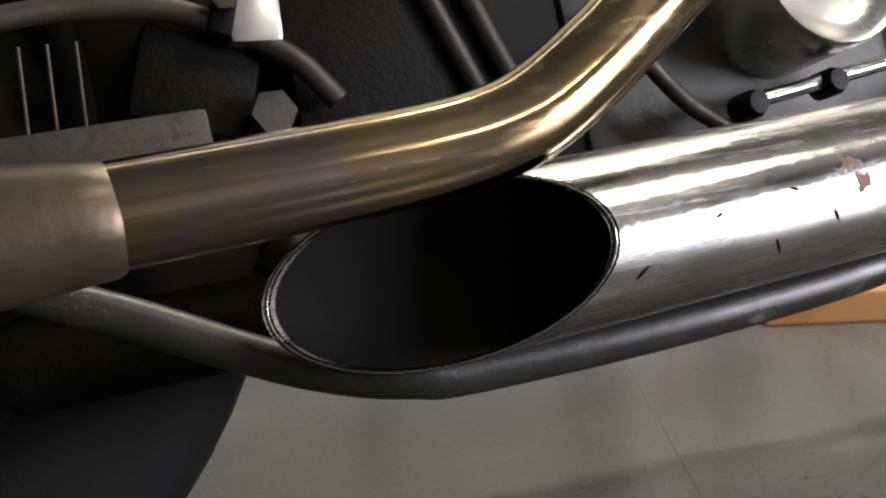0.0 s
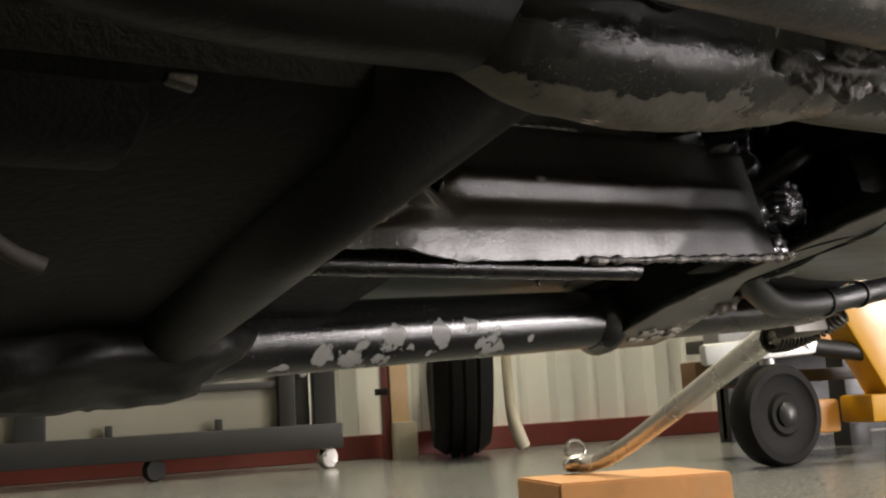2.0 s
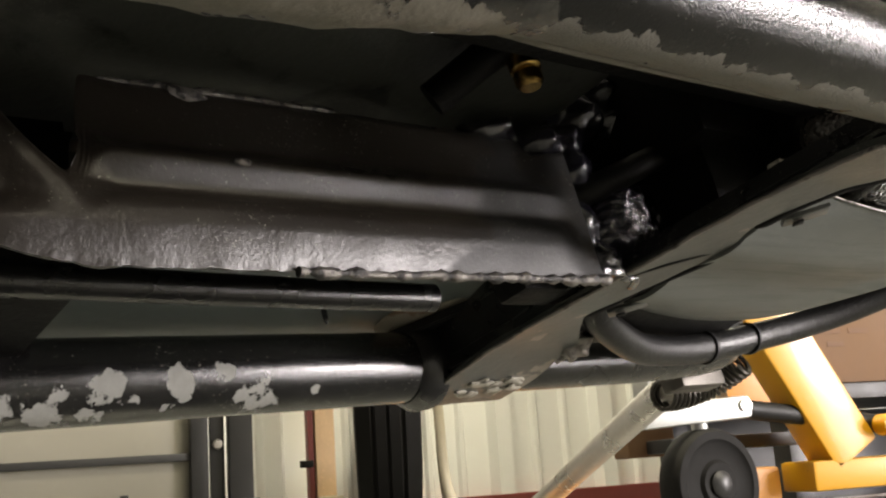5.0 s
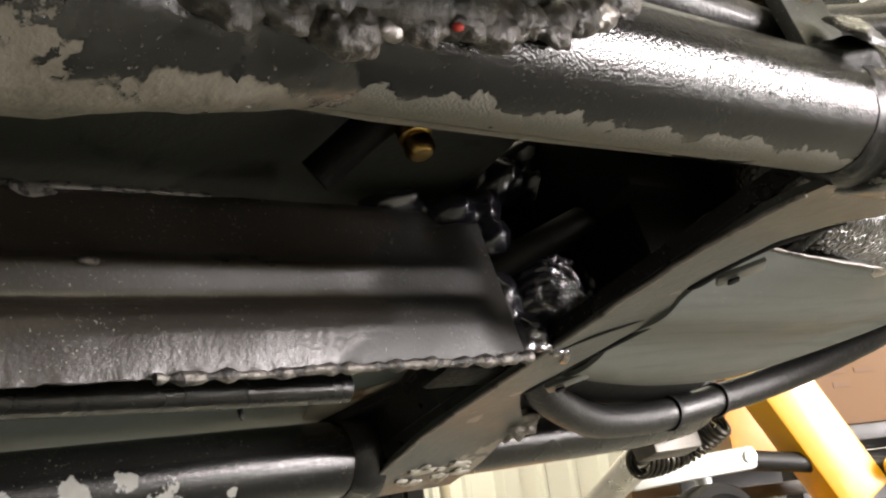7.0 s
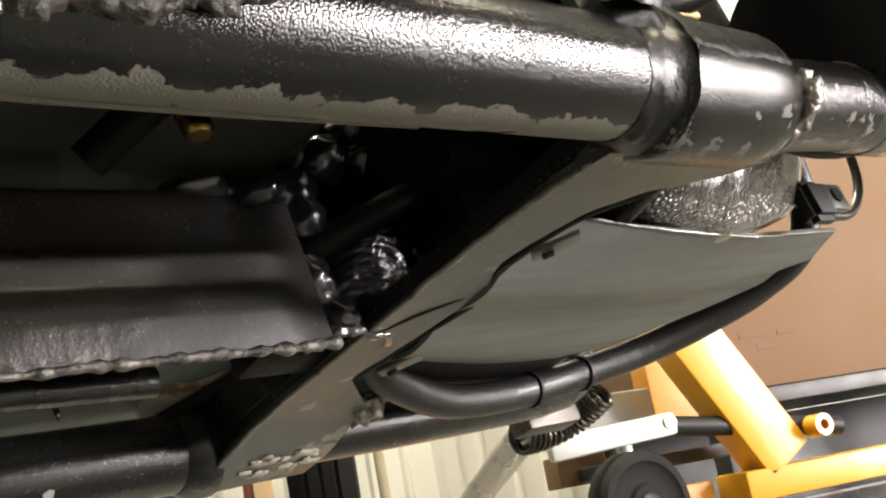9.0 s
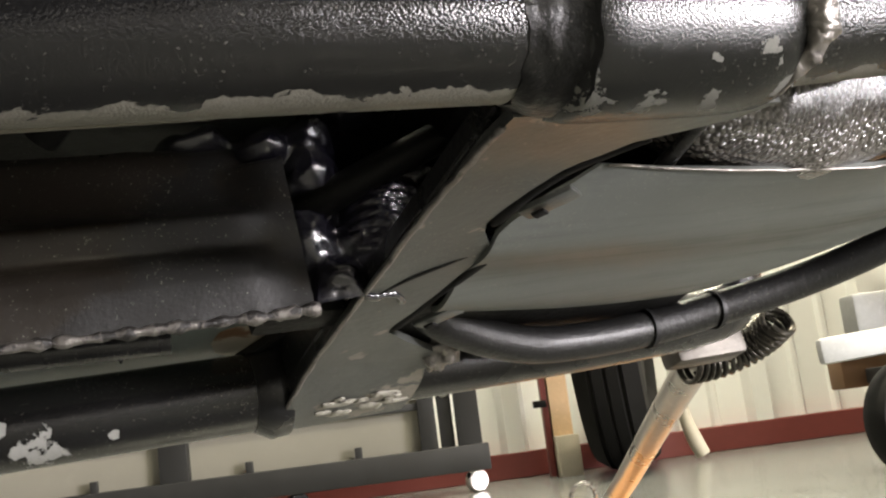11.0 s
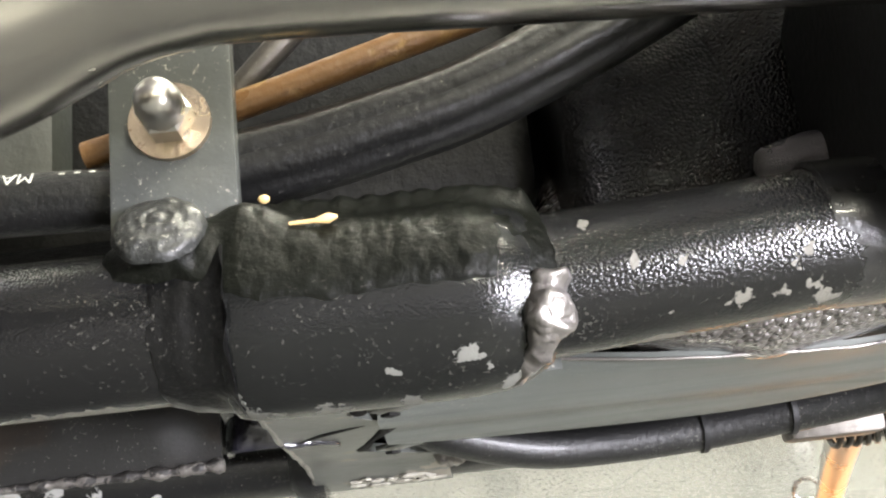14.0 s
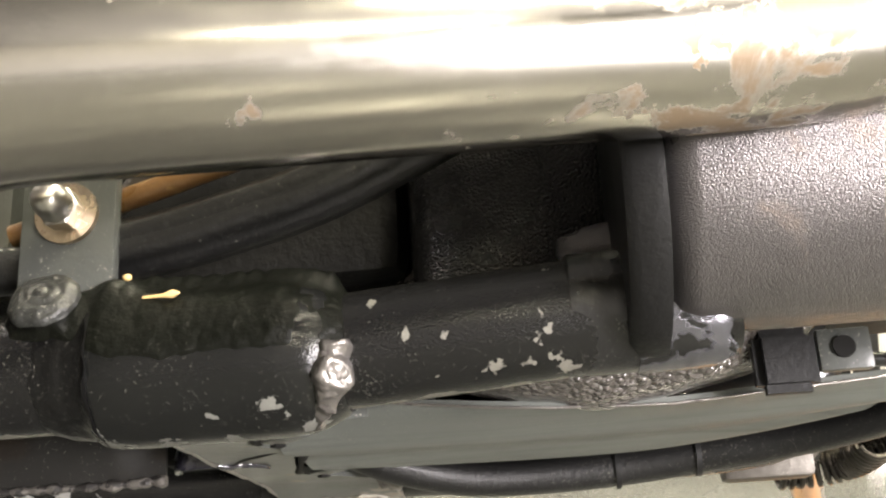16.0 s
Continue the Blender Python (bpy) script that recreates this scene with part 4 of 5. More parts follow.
# oily lumps, plug, hoses
def sealant_bm():
    """Sealant smeared over the gap behind the tub: overlapping daubs, one of them swirled."""
    daubs = [(0.1436, 0.020, 0.026, 0.027, 0.026), (0.116, -0.006, 0.017, 0.018, 0.026), (0.109, 0.014, 0.015, 0.018, 0.027), (0.1160, 0.0400, 0.015, 0.015, 0.029), (0.117, 0.055, 0.015, 0.013, 0.029), (0.0998, 0.0535, 0.014, 0.012, 0.030),
             (0.078, 0.058, 0.017, 0.009, 0.023), (0.139, 0.0734, 0.015, 0.014, 0.027), (0.157, 0.090, 0.012, 0.010, 0.027), (0.1223, 0.0838, 0.015, 0.012, 0.023), (0.168, 0.075, 0.014, 0.012, 0.024), (0.175, 0.030, 0.026, 0.024, 0.019), (0.130, -0.012, 0.016, 0.012, 0.022)]
    bm = bmesh.new()
    nu, nw = 120, 96
    grid = {}
    for i in range(nu + 1):
        for j in range(nw + 1):
            u, w = 0.055 + 0.150 * i / nu, -0.0125 + 0.1185 * j / nw
            p = Vector((u, 0, w))
            q = Vector(noise.noise_vector(p * 75)) * 0.0045
            total, best = 0.0, 0.0
            for du, dw, ru, rw, h in daubs:
                d = ((u + q.x - du) / ru) ** 2 + ((w + q.z - dw) / rw) ** 2
                if d < 1:
                    x = h * math.sqrt(1 - d)
                    total += x ** 8
            total = total ** 0.125
            if total < 0.006:
                continue
            r = math.hypot(u - 0.130, w - 0.000)
            arcs = max(0.0, 1 - math.hypot(u - 0.1436, w - 0.022) / 0.026)
            total += 0.0016 * arcs * math.sin(r * 1500 + 5 * noise.noise(p * 60)) + 0.0022 * noise.noise(p * 120) + 0.0011 * noise.noise(p * 330)
            grid[i, j] = bm.verts.new((u, 0.166 - total, w))
    for (i, j), a in grid.items():
        q = [a, grid.get((i + 1, j)), grid.get((i + 1, j + 1)), grid.get((i, j + 1))]
        if all(q):
            bm.faces.new(q)
    bmesh.ops.delete(bm, geom=[v for v in bm.verts if not v.link_faces], context="VERTS")
    bmesh.ops.recalc_face_normals(bm, faces=bm.faces)
    bmesh.ops.solidify(bm, geom=list(bm.faces), thickness=0.003)
    return bm


b("sealant_mass", sealant_bm(), M_GOO, "thick swirled wet-looking black sealant")
plug = lathe([(0.0, 0.0), (0.004, 0.0), (0.0055, 0.002), (0.0055, 0.006), (0.0045, 0.007), (0.0062, 0.008), (0.0062, 0.020), (0.0, 0.020)], at(0.047, 0.099, 0.044), 24)
# Unseen dark backing, added so gaps in the sealant stay black.
b("gap_filler", box_bm((0.12, 0.02, 0.13), (0.150, 0.180, 0.058), 0.004), M_DARK, "near-black backing box added behind the sealant")
b("drain_plug", plug, M_BRASS, "small brass plug")
b("plug_arm", tube_bm([(0.047, 0.099, 0.066), (0.035, 0.108, 0.06), (0.02, 0.125, 0.05)], 0.007, 14, 5), M_DARK)
b("engine_strut", tube_bm([(0.108, 0.150, 0.026), (0.19, 0.132, 0.056), (0.26, 0.130, 0.082)], 0.0065, 16), M_GRIME, "black engine mount strut")
b("crankcase_lobe", blob((0.236, 0.132, 0.072), (0.044, 0.030, 0.026), 0.10, 40, 4, 2.0), M_CAST, "stippled brown-black casting lobe")
b("bolt_head", lathe([(0.0, 0.0), (0.005, 0.0), (0.005, 0.006), (0.0, 0.006)], at(0.1678, 0.0842, 0.0102, "-v"), 6), M_DULLPIPE, "steel bolt end")
b("shift_rod", tube_bm([(0.222, 0.086, 0.0005), (0.232, 0.062, 0.009), (0.246, 0.035, 0.020)], 0.0030, 12), M_BLACK, "slim black rod")

hose_path = [(0.165, 0.200, 0.004), (0.185, 0.212, -0.006), (0.222, 0.226, -0.0145), (0.258, 0.233, -0.0155), (0.298, 0.2345, -0.0140), (0.3365, 0.2290, -0.0111), (0.38, 0.214, -0.008), (0.415, 0.190, -0.004), (0.442, 0.160, 0.002), (0.455, 0.13, 0.014), (0.459, 0.115, 0.05), (0.459, 0.11, 0.12)]
hose = b("hose", tube_bm(hose_path, 0.0088, 20, 8), M_HOSE, "wrapped black rubber hose")
for u, v, w in ((0.298, 0.2345, -0.0140), (0.3365, 0.2290, -0.0111)):
    b("cable_tie", lathe([(0.0089, -0.0012), (0.0101, -0.0012), (0.0101, 0.0012), (0.0089, 0.0012)], at(u, v, w, "u"), 20), M_RUBBER, parent=hose)

# kickstand
stand_m = BIKE.inverted()
def world_pts(*pts):
    return [tuple(stand_m @ Vector(p[:3])) + tuple(p[3:]) for p in pts]


stand = b("kickstand", sweep(bmesh.new(), smooth_path(world_pts((0.535, 1.00, 0.192, 0.010), (0.528, 1.05, 0.172, 0.0115), (0.520, 1.15, 0.131, 0.0105), (0.513, 1.28, 0.079, 0.0095), (0.508, 1.345, 0.057, 0.009), (0.499, 1.385, 0.0505, 0.009), (0.490, 1.40, 0.0535, 0.006)), 6), seg=16), M_STAND, "tarnished chrome kickstand leg with brown streaks")
b("foot", blob(tuple(stand_m @ Vector((0.497, 1.392, 0.0525))), (0.022, 0.016, 0.011), 0.12, 40, 3), M_CHROME, "polished spoon-shaped foot", stand)
ring_pts = [(0.012 * math.cos(a), 0.0, 0.012 * math.sin(a)) for a in np.linspace(0, 2 * math.pi, 25)]
b("ring", tube_bm([tuple(stand_m @ (Vector((0.499, 1.40, 0.0655)) + Vector(p))) for p in ring_pts], 0.0022, 8), M_CHROME, "", stand)
coil = []
spine = [Vector(p) for p in smooth_path([(0.396, 0.351, -0.009), (0.417, 0.349, -0.009), (0.435, 0.340, -0.007), (0.443, 0.325, -0.004), (0.445, 0.308, 0.000)], 65)]
for i, p in enumerate(spine[:-1]):
    ax = (spine[i + 1] - p).normalized()
    s1 = ax.cross(Vector((0, 0, 1))).normalized()
    a = i / (len(spine) - 1) * 16 * 2 * math.pi
    coil.append(p + (s1 * math.cos(a) + s1.cross(ax) * math.sin(a)) * 0.0102)
b("return_spring", tube_bm(coil, 0.0019, 8), M_SPRING, "oily dark coil spring", stand)
b("pivot_bracket", box_bm((0.05, 0.02, 0.035), (0.385, 0.312, 0.0), 0.004), M_DULLPIPE, "dull steel pivot bracket", stand)

# exhausts
muf_axis = [(-0.47, -0.1115, 0.014), (0.085, -0.092, 0.0295)]
SLASH_AT, SLASH_N = Vector((-0.287, -0.145, 0.017)), Vector((1.0, 1.85, 0.0)).normalized()


def slash(bm, shift=0.0):
    """Cuts the pipe's rear end off at a slant."""
    geom = list(bm.verts) + list(bm.edges) + list(bm.faces)
    bmesh.ops.bisect_plane(bm, geom=geom, plane_co=SLASH_AT + Vector((shift, 0, 0)), plane_no=SLASH_N, clear_inner=True)
    return bm


def muffler_bm():
    bm = hollow(bmesh.new(), [(-0.50, -0.1125, 0.0132, 0.0406), (-0.47, -0.1115, 0.014, 0.0406), (-0.38, -0.1085, 0.0165, 0.0406), (-0.2, -0.102, 0.0215, 0.0406), (-0.05, -0.0967, 0.0257, 0.0406), (0.026, -0.0950, 0.0281, 0.0406)], 0.002, 48)
    return slash(bm)


muffler = b("muffler", muffler_bm(), M_CHROME, "scratched chrome slash-cut muffler")
rim = []
for k in range(97):
    a = 2 * math.pi * k / 96
    u = -0.35
    for _ in range(12):
        v, w = -0.104 + (u + 0.253) * 0.0356 + 0.0396 * math.cos(a), 0.02 + (u + 0.253) * 0.0277 + 0.0396 * math.sin(a)
        u = SLASH_AT.x - (v - SLASH_AT.y) * SLASH_N.y / SLASH_N.x
    rim.append((u, v, w))
b("rim", tube_bm(rim, 0.0007, 10, caps=False), M_CHROME, "bright rim of the slash cut", muffler)
for u, a, du, da in ((-0.279, -0.58, 0.007, 0.14), (-0.20, -0.50, 0.004, -0.22), (-0.165, -0.30, 0.003, -0.16), (-0.235, -0.10, 0.005, 0.05), (-0.19, 0.05, 0.006, -0.06), (-0.12, -0.42, 0.004, 0.12)):
    mark = []
    for k in range(4):
        x, c = u + du * k / 3, a + da * k / 3
        mark.append((x, -0.104 + (x + 0.253) * 0.0356 - 0.0405 * math.cos(c), 0.02 + (x + 0.253) * 0.0277 + 0.0405 * math.sin(c), (0.0003, 0.0009, 0.0008, 0.0002)[k]))
    b("scratch", tube_bm(mark, seg=6), M_MATTBLACK, "dark scratch in the chrome", muffler)
b("bore", slash(sweep(bmesh.new(), [(-0.49, -0.1122, 0.0135), (0.05, -0.0934, 0.0285)], 0.0384, 48, caps=False), 0.002), M_MATTBLACK, "sooty muffler bore", muffler)
b("header_pipe", tube_bm([(0.018, -0.0952, 0.0278, 0.0402), (0.035, -0.0957, 0.0290, 0.0396), (0.055, -0.0967, 0.0306, 0.0378), (0.080, -0.0985, 0.0325, 0.0343), (0.103, -0.1010, 0.0345, 0.0303), (0.117, -0.1025, 0.0362, 0.0282), (0.126, -0.1035, 0.0373, 0.0262), (0.136, -0.1045, 0.0383, 0.0237), (0.146, -0.1045, 0.0392, 0.0226), (0.160, -0.1018, 0.0408, 0.0222), (0.21, -0.0890, 0.0455, 0.0222), (0.26, -0.0760, 0.0503, 0.0222), (0.31, -0.063, 0.055, 0.0222), (0.355, -0.053, 0.0600, 0.0222), (0.40, -0.045, 0.07, 0.0222), (0.47, -0.02, 0.13, 0.0222), (0.48, 0.0, 0.25, 0.0222)], seg=48, n=8), M_HEADER, "stained dull chrome header pipe")
b("header_pipe", tube_bm([(-0.52, -0.15, 0.057), (-0.488, -0.15, 0.0575), (-0.448, -0.15, 0.059), (-0.404, -0.15, 0.061), (-0.366, -0.15, 0.0632), (-0.337, -0.15, 0.0672), (-0.312, -0.15, 0.0755), (-0.280, -0.15, 0.094), (-0.247, -0.149, 0.116), (-0.12, -0.142, 0.200), (-0.02, -0.13, 0.258)], 0.0198, 40, 8), M_GOLD, "heat-gilded chrome header pipe with a bend")
b("muffler", lathe([(0.0196, -0.003), (0.0212, 0.0), (0.0222, 0.012), (0.026, 0.05), (0.031, 0.25), (0.0, 0.25)], at(-0.490, -0.15, 0.0565, "-u"), 40), M_OLDMUF, "brown-stained upper muffler")
b("lower_tube", tube_bm([(-0.62, -0.035, 0.092, 0.0095), (-0.53, -0.038, 0.051, 0.0095), (-0.480, -0.040, 0.027, 0.010), (-0.421, -0.044, -0.005, 0.010), (-0.388, -0.056, -0.019, 0.0105), (-0.362, -0.065, -0.025, 0.0115), (-0.33, -0.065, -0.0285, 0.0122), (-0.2, -0.065, -0.029, 0.0125), (-0.06, -0.06, -0.022, 0.0125), (0.02, -0.05, 0.0, 0.012)], seg=24, n=6), M_BRACKET, "dull steel bracket tube with a dented kink")

# bracket with acorn nut
bracket = b("bracket", box_bm((0.030, 0.005, 0.075), (0.125, -0.008, 0.052), 0.001), M_GREYPLATE, "grey flat steel bracket welded to the rail")
b("washer", lathe([(0.004, 0.0), (0.0098, 0.0), (0.0098, 0.0018), (0.004, 0.0018)], at(0.125, -0.0105, 0.047, "-v"), 32), M_ZINC, "rust-tinged zinc washer", bracket)
b("acorn_nut", lathe([(0.0, 0.0), (0.0064, 0.0), (0.0066, 0.006), (0.0058, 0.0068)], at(0.125, -0.0123, 0.047, "-v"), 6), M_STEEL, "", bracket)
b("nut_dome", lathe([(0.0056, 0.006), (0.0056, 0.010), (0.0048, 0.0135), (0.003, 0.0158), (0.0, 0.0165)], at(0.125, -0.0123, 0.047, "-v"), 28), M_STEEL, "domed steel nut", bracket)
disc = []
for k in range(25):
    r = 0.0106 * k / 24
    disc.append((r, 0.0046 * math.sqrt(max(0.0, 1 - (k / 24) ** 2)) + 0.00035 * math.sin(r * 2 * math.pi / 0.0030) * (1 - k / 24)))
disc_bm = lathe(disc, Matrix.Translation((0.1236, -0.0190, 0.0170)) @ Vector((0.05, -0.86, 0.5)).to_track_quat("Z", "Y").to_matrix().to_4x4(), 48)
for v in disc_bm.verts:
    v.co += Vector(noise.noise_vector(v.co * 160)) * 0.0009 + Vector(noise.noise_vector(v.co * 420)) * 0.0003
b("weld_lump", disc_bm, M_BLACKWELD, "round swirled black-painted weld")
b("weld_bead", blob((0.2070, -0.0165, -0.0095), (0.0050, 0.0048, 0.0075), 0.22, 190, 4, 7.0), M_WELD, "bright crumpled weld lump")
ripple = []
for k in range(49):
    f = k / 48
    p = Vector((0.2085 - 0.0115 * f ** 1.4, 0.0, 0.0))
    a = -0.05 - 1.75 * f
    r = 0.0208 + 0.0012 * math.sin(math.pi * f) + 0.0020 * f
    rad = (0.0034 + 0.0024 * math.exp(-((f - 0.28) / 0.18) ** 2)) * (1 - 0.65 * f ** 1.5) * (1 + 0.16 * abs(math.sin(k * 0.55)) + 0.15 * noise.noise(Vector((k * 0.3, 0, 0))))
    ripple.append((p.x, 0.001 - math.cos(a) * (r - 0.0035), -0.001 + math.sin(a) * (r - 0.0035), rad))
bead_bm = sweep(bmesh.new(), ripple, seg=28)
for v in bead_bm.verts:
    q = v.co.copy()
    v.co += Vector(noise.noise_vector(q * 230)) * 0.0016 + Vector(noise.noise_vector(q * 520)) * 0.0006
b("weld_bead", bead_bm, M_WELD, "shiny crumpled weld bead round the sleeve end")
b("crumb", blob((0.1465, -0.0150, 0.0235), (0.0014, 0.0012, 0.0011), 0.3, 300, 2, 1.0), M_TAN, "pale dry crumb on the weld")
b("seed_stem", tube_bm([(0.152, -0.0165, 0.0165, 0.0004), (0.158, -0.0165, 0.0166, 0.0006), (0.161, -0.0168, 0.0168, 0.0013), (0.163, -0.0168, 0.017, 0.0004)], seg=8), M_TAN, "dry plant stem stuck on the weld")

# engine mass ahead and above
b("crankcase", blob((0.290, 0.080, 0.033), (0.082, 0.032, 0.042), 0.06, 24, 5, 5.0), M_CAST, "stippled oily black crankcase casting")
# Added box that stops light leaking through the gap over the pan.
b("sump", box_bm((0.21, 0.085, 0.05), (0.275, 0.155, 0.036), 0.012), M_DARK, "near-black box added to fill the engine space above the pan")
b("engine_block", box_bm((0.075, 0.09, 0.12), (0.262, 0.075, 0.075), 0.012, segs=4), M_CASTFINE, "dark square engine casting")
b("engine_block", box_bm((0.30, 0.14, 0.16), (0.31, 0.17, 0.12), 0.02), M_DARK, "dark engine casting")
b("engine_flange", blob((0.292, 0.024, 0.0335), (0.021, 0.008, 0.0075), 0.12, 70, 4, 3.0), M_FILTER, "grimy grey-brown flange end")
b("filter_cover", lathe([(0.0, 0.0), (0.042, 0.0), (0.0455, 0.003), (0.047, 0.008), (0.047, 0.20), (0.0, 0.20)], at(0.302, -0.002, 0.044, "u"), 48), M_FILTER, "textured grey-brown metal cover with a rounded end")
b("gasket", lathe([(0.0, -0.012), (0.046, -0.012), (0.0485, -0.009), (0.0485, -0.001), (0.0, 0.001)], at(0.302, 0.0, 0.038, "u"), 48), M_RUBBER, "black rubber ring")
band = lathe([(0.0174, 0.292), (0.0190, 0.293), (0.0190, 0.300), (0.0188, 0.308), (0.0188, 0.316), (0.0174, 0.318)], at(0, 0.004, 0.0065, "u"), 48)
for v in band.verts:
    if v.co.x > 0.305:
        v.co.x += 0.007 * noise.noise(Vector((0.0, v.co.y * 130, v.co.z * 130)))
b("clamp", band, M_BANDSTEEL, "torn bright steel band on the rail")
b("rail_band", lathe([(0.0172, -0.012), (0.0182, -0.011), (0.0182, 0.010), (0.0172, 0.011)], at(0.286, 0.0035, 0.0060, "u"), 32), M_BLACK, "glossy black band on the rail")


b("mount_tab", box_bm((0.018, 0.005, 0.0145), (0.3675, 0.0625, 0.0015), 0.0015), M_GREYPLATE, "grey square mounting tab with a hole")
# Black disc on the tab stands in for its shaded hole.
b("tab_hole_shade", lathe([(0.0, 0.0), (0.0038, 0.0), (0.0038, 0.0012), (0.0, 0.0012)], at(0.367, 0.0600, 0.002, "-v"), 20), M_MATTBLACK)

b("mount_block", plate([(0.337, 0.058), (0.358, 0.058), (0.358, 0.068), (0.337, 0.068)], -0.012, 0.010, bevel=0.003), M_RUBBER, "black rubber mount")
b("fine_line", tube_bm([(0.30, 0.07, 0.02), (0.345, 0.075, 0.012), (0.38, 0.075, 0.0), (0.41, 0.075, 0.002), (0.43, 0.072, 0.02), (0.44, 0.07, 0.05)], 0.0026, 10, 6), M_BLACK, "thin black brake line")
hose_print = b("printed_hose", tube_bm([(-0.02, 0.004, 0.0385), (0.04, 0.003, 0.0370), (0.10, 0.003, 0.0350), (0.13, 0.004, 0.0340)], 0.0078, 24, 6), M_HOSE, "black rubber hose with white printing")


def rib_hose():
    """One hose with three rounded ribs along it."""
    bm = bmesh.new()
    pts = [Vector(p) for p in smooth_path([(0.128, 0.004, 0.0375), (0.150, 0.003, 0.0400), (0.175, 0.002, 0.0450), (0.20, 0.002, 0.0520), (0.23, 0.002, 0.0650), (0.258, 0.002, 0.0790), (0.32, 0.002, 0.112)], 8)]
    rings = []
    for i, p in enumerate(pts):
        t = (pts[min(i + 1, len(pts) - 1)] - pts[max(i - 1, 0)]).normalized()
        side = Vector((0, 1, 0))
        up = side.cross(t).normalized()
        ring = []
        for k in range(48):
            a = 2 * math.pi * k / 48
            r = 0.0098 + 0.0013 * abs(math.cos(3.5 * a))
            ring.append(bm.verts.new(p + side * math.cos(a) * r + up * math.sin(a) * r * 0.92))
        rings.append(ring)
    for a, c in zip(rings, rings[1:]):
        for k in range(48):
            bm.faces.new((a[k], a[(k + 1) % 48], c[(k + 1) % 48], c[k]))
    bm.faces.new(rings[0])
    bm.faces.new(rings[-1][::-1])
    return bm


def hose_text(body, start, height, angle):
    """Letters printed round the hose wall, running back along the bike."""
    cu = bpy.data.curves.new("print", "FONT")
    cu.body, cu.size, cu.resolution_u = body, height, 2
    tmp = new("print", cu)
    me = bpy.data.meshes.new_from_object(tmp)
    bpy.data.objects.remove(tmp)
    bm = bmesh.new()
    bm.from_mesh(me)
    bmesh.ops.triangulate(bm, faces=bm.faces)
    for v in bm.verts:
        u = start - v.co.x
        f = (u + 0.02) / 0.15
        cv, cw = 0.0031, 0.0388 - 0.0047 * f
        a = angle - v.co.y / 0.0083
        v.co = Vector((u, cv - 0.0083 * math.cos(a), cw + 0.0083 * math.sin(a)))
    return bm


b("hose_print", hose_text("MADE IN", 0.0900, 0.0056, 0.78), M_WHITEINK, "white printed letters", hose_print)
b("hose_print", hose_text("- - -", 0.1050, 0.0062, 0.80), M_WHITEINK, "worn white printed bars", hose_print)
b("ribbed_hose", rib_hose(), M_HOSE, "oily ribbed black hose")
b("rusty_tube", tube_bm([(0.10, 0.004, 0.047), (0.141, 0.002, 0.0562), (0.18, 0.002, 0.0675), (0.212, 0.004, 0.078), (0.26, 0.006, 0.094)], 0.0038, 16, 6), M_RUSTPIPE, "rusty brown tube")
b("cable", tube_bm([(0.128, 0.014, 0.056), (0.142, 0.012, 0.0695), (0.158, 0.012, 0.0865), (0.172, 0.012, 0.105)], 0.0036, 12, 5), M_DULLPIPE, "dusty grey cable")
# Unseen backing wall, added to keep the space behind the hoses black.
b("dark_backing", box_bm((0.34, 0.03, 0.16), (0.05, 0.068, 0.12), 0.01), M_DARK, "near-black backing wall added behind the bracket and hoses")

# rear part above the cross tube: dark filler box, added shocks, axle plate, brake line
# Unseen box that blocks the wall and keeps the rear in darkness.
b("rear_filler", box_bm((0.195, 0.24, 0.29), (-0.268, 0.160, 0.138), 0.03), M_DARK, "near-black filler box added ahead of the rear tyre")
b("side_cover", box_bm((0.030, 0.02, 0.062), (-0.3785, 0.032, 0.197), 0.004, pose(0, 0, 0, 0, 4, 0)), M_COVER, "polished bright side cover")
# Shocks are unseen, added as black fill under the rear.
for v in (0.075, 0.205):
    b("shock_absorber", lathe([(0.0, -0.34), (0.022, -0.34), (0.026, -0.33), (0.026, -0.20), (0.030, -0.19), (0.030, -0.08), (0.018, -0.07), (0.018, -0.02), (0.0, -0.02)], at(-0.20, v, 0.018, "u"), 28), M_DARK, "black shock absorber, added to fill the dark rear space")
b("cover_arc", tube_bm([(-0.319, 0.10, 0.004), (-0.317, 0.10, -0.006), (-0.311, 0.10, -0.020), (-0.303, 0.10, -0.028), (-0.295, 0.10, -0.032)], 0.0026, 12, 5), M_DULLPIPE, "dull grey curved lip")
b("hanging_strap", box_bm((0.008, 0.004, 0.036), (-0.269, 0.05, 0.014), 0.001, pose(0, 0, 0, 0, 14, 0)), M_DULLPIPE, "short dull hanging strap")
b("axle_plate", box_bm((0.19, 0.012, 0.05), (-0.510, 0.028, 0.106), 0.003, pose(0, 0, 0, 0, -1.5, 0)), M_DULLPIPE, "dusty grey axle plate")
b("axle_bolt", lathe([(0.0, 0.0), (0.012, 0.0), (0.013, 0.002), (0.013, 0.010), (0.0, 0.010)], at(-0.380, 0.03, 0.126, "-v"), 6), M_DULLPIPE, "dusty hexagon bolt head")
brake = b("brake_line", tube_bm([(-0.63, 0.03, 0.18), (-0.54, 0.03, 0.19), (-0.48, 0.03, 0.196), (-0.43, 0.03, 0.192), (-0.399, 0.03, 0.180), (-0.362, 0.03, 0.158), (-0.340, 0.03, 0.130)], 0.0068, 18, 6), M_DULLPIPE, "dusty brown braided brake line")
b("line_clamp", box_bm((0.014, 0.022, 0.026), (-0.397, 0.03, 0.184), 0.004, pose(0, 0, 0, 0, 20, 0)), M_DARK, "small black clamp", brake)
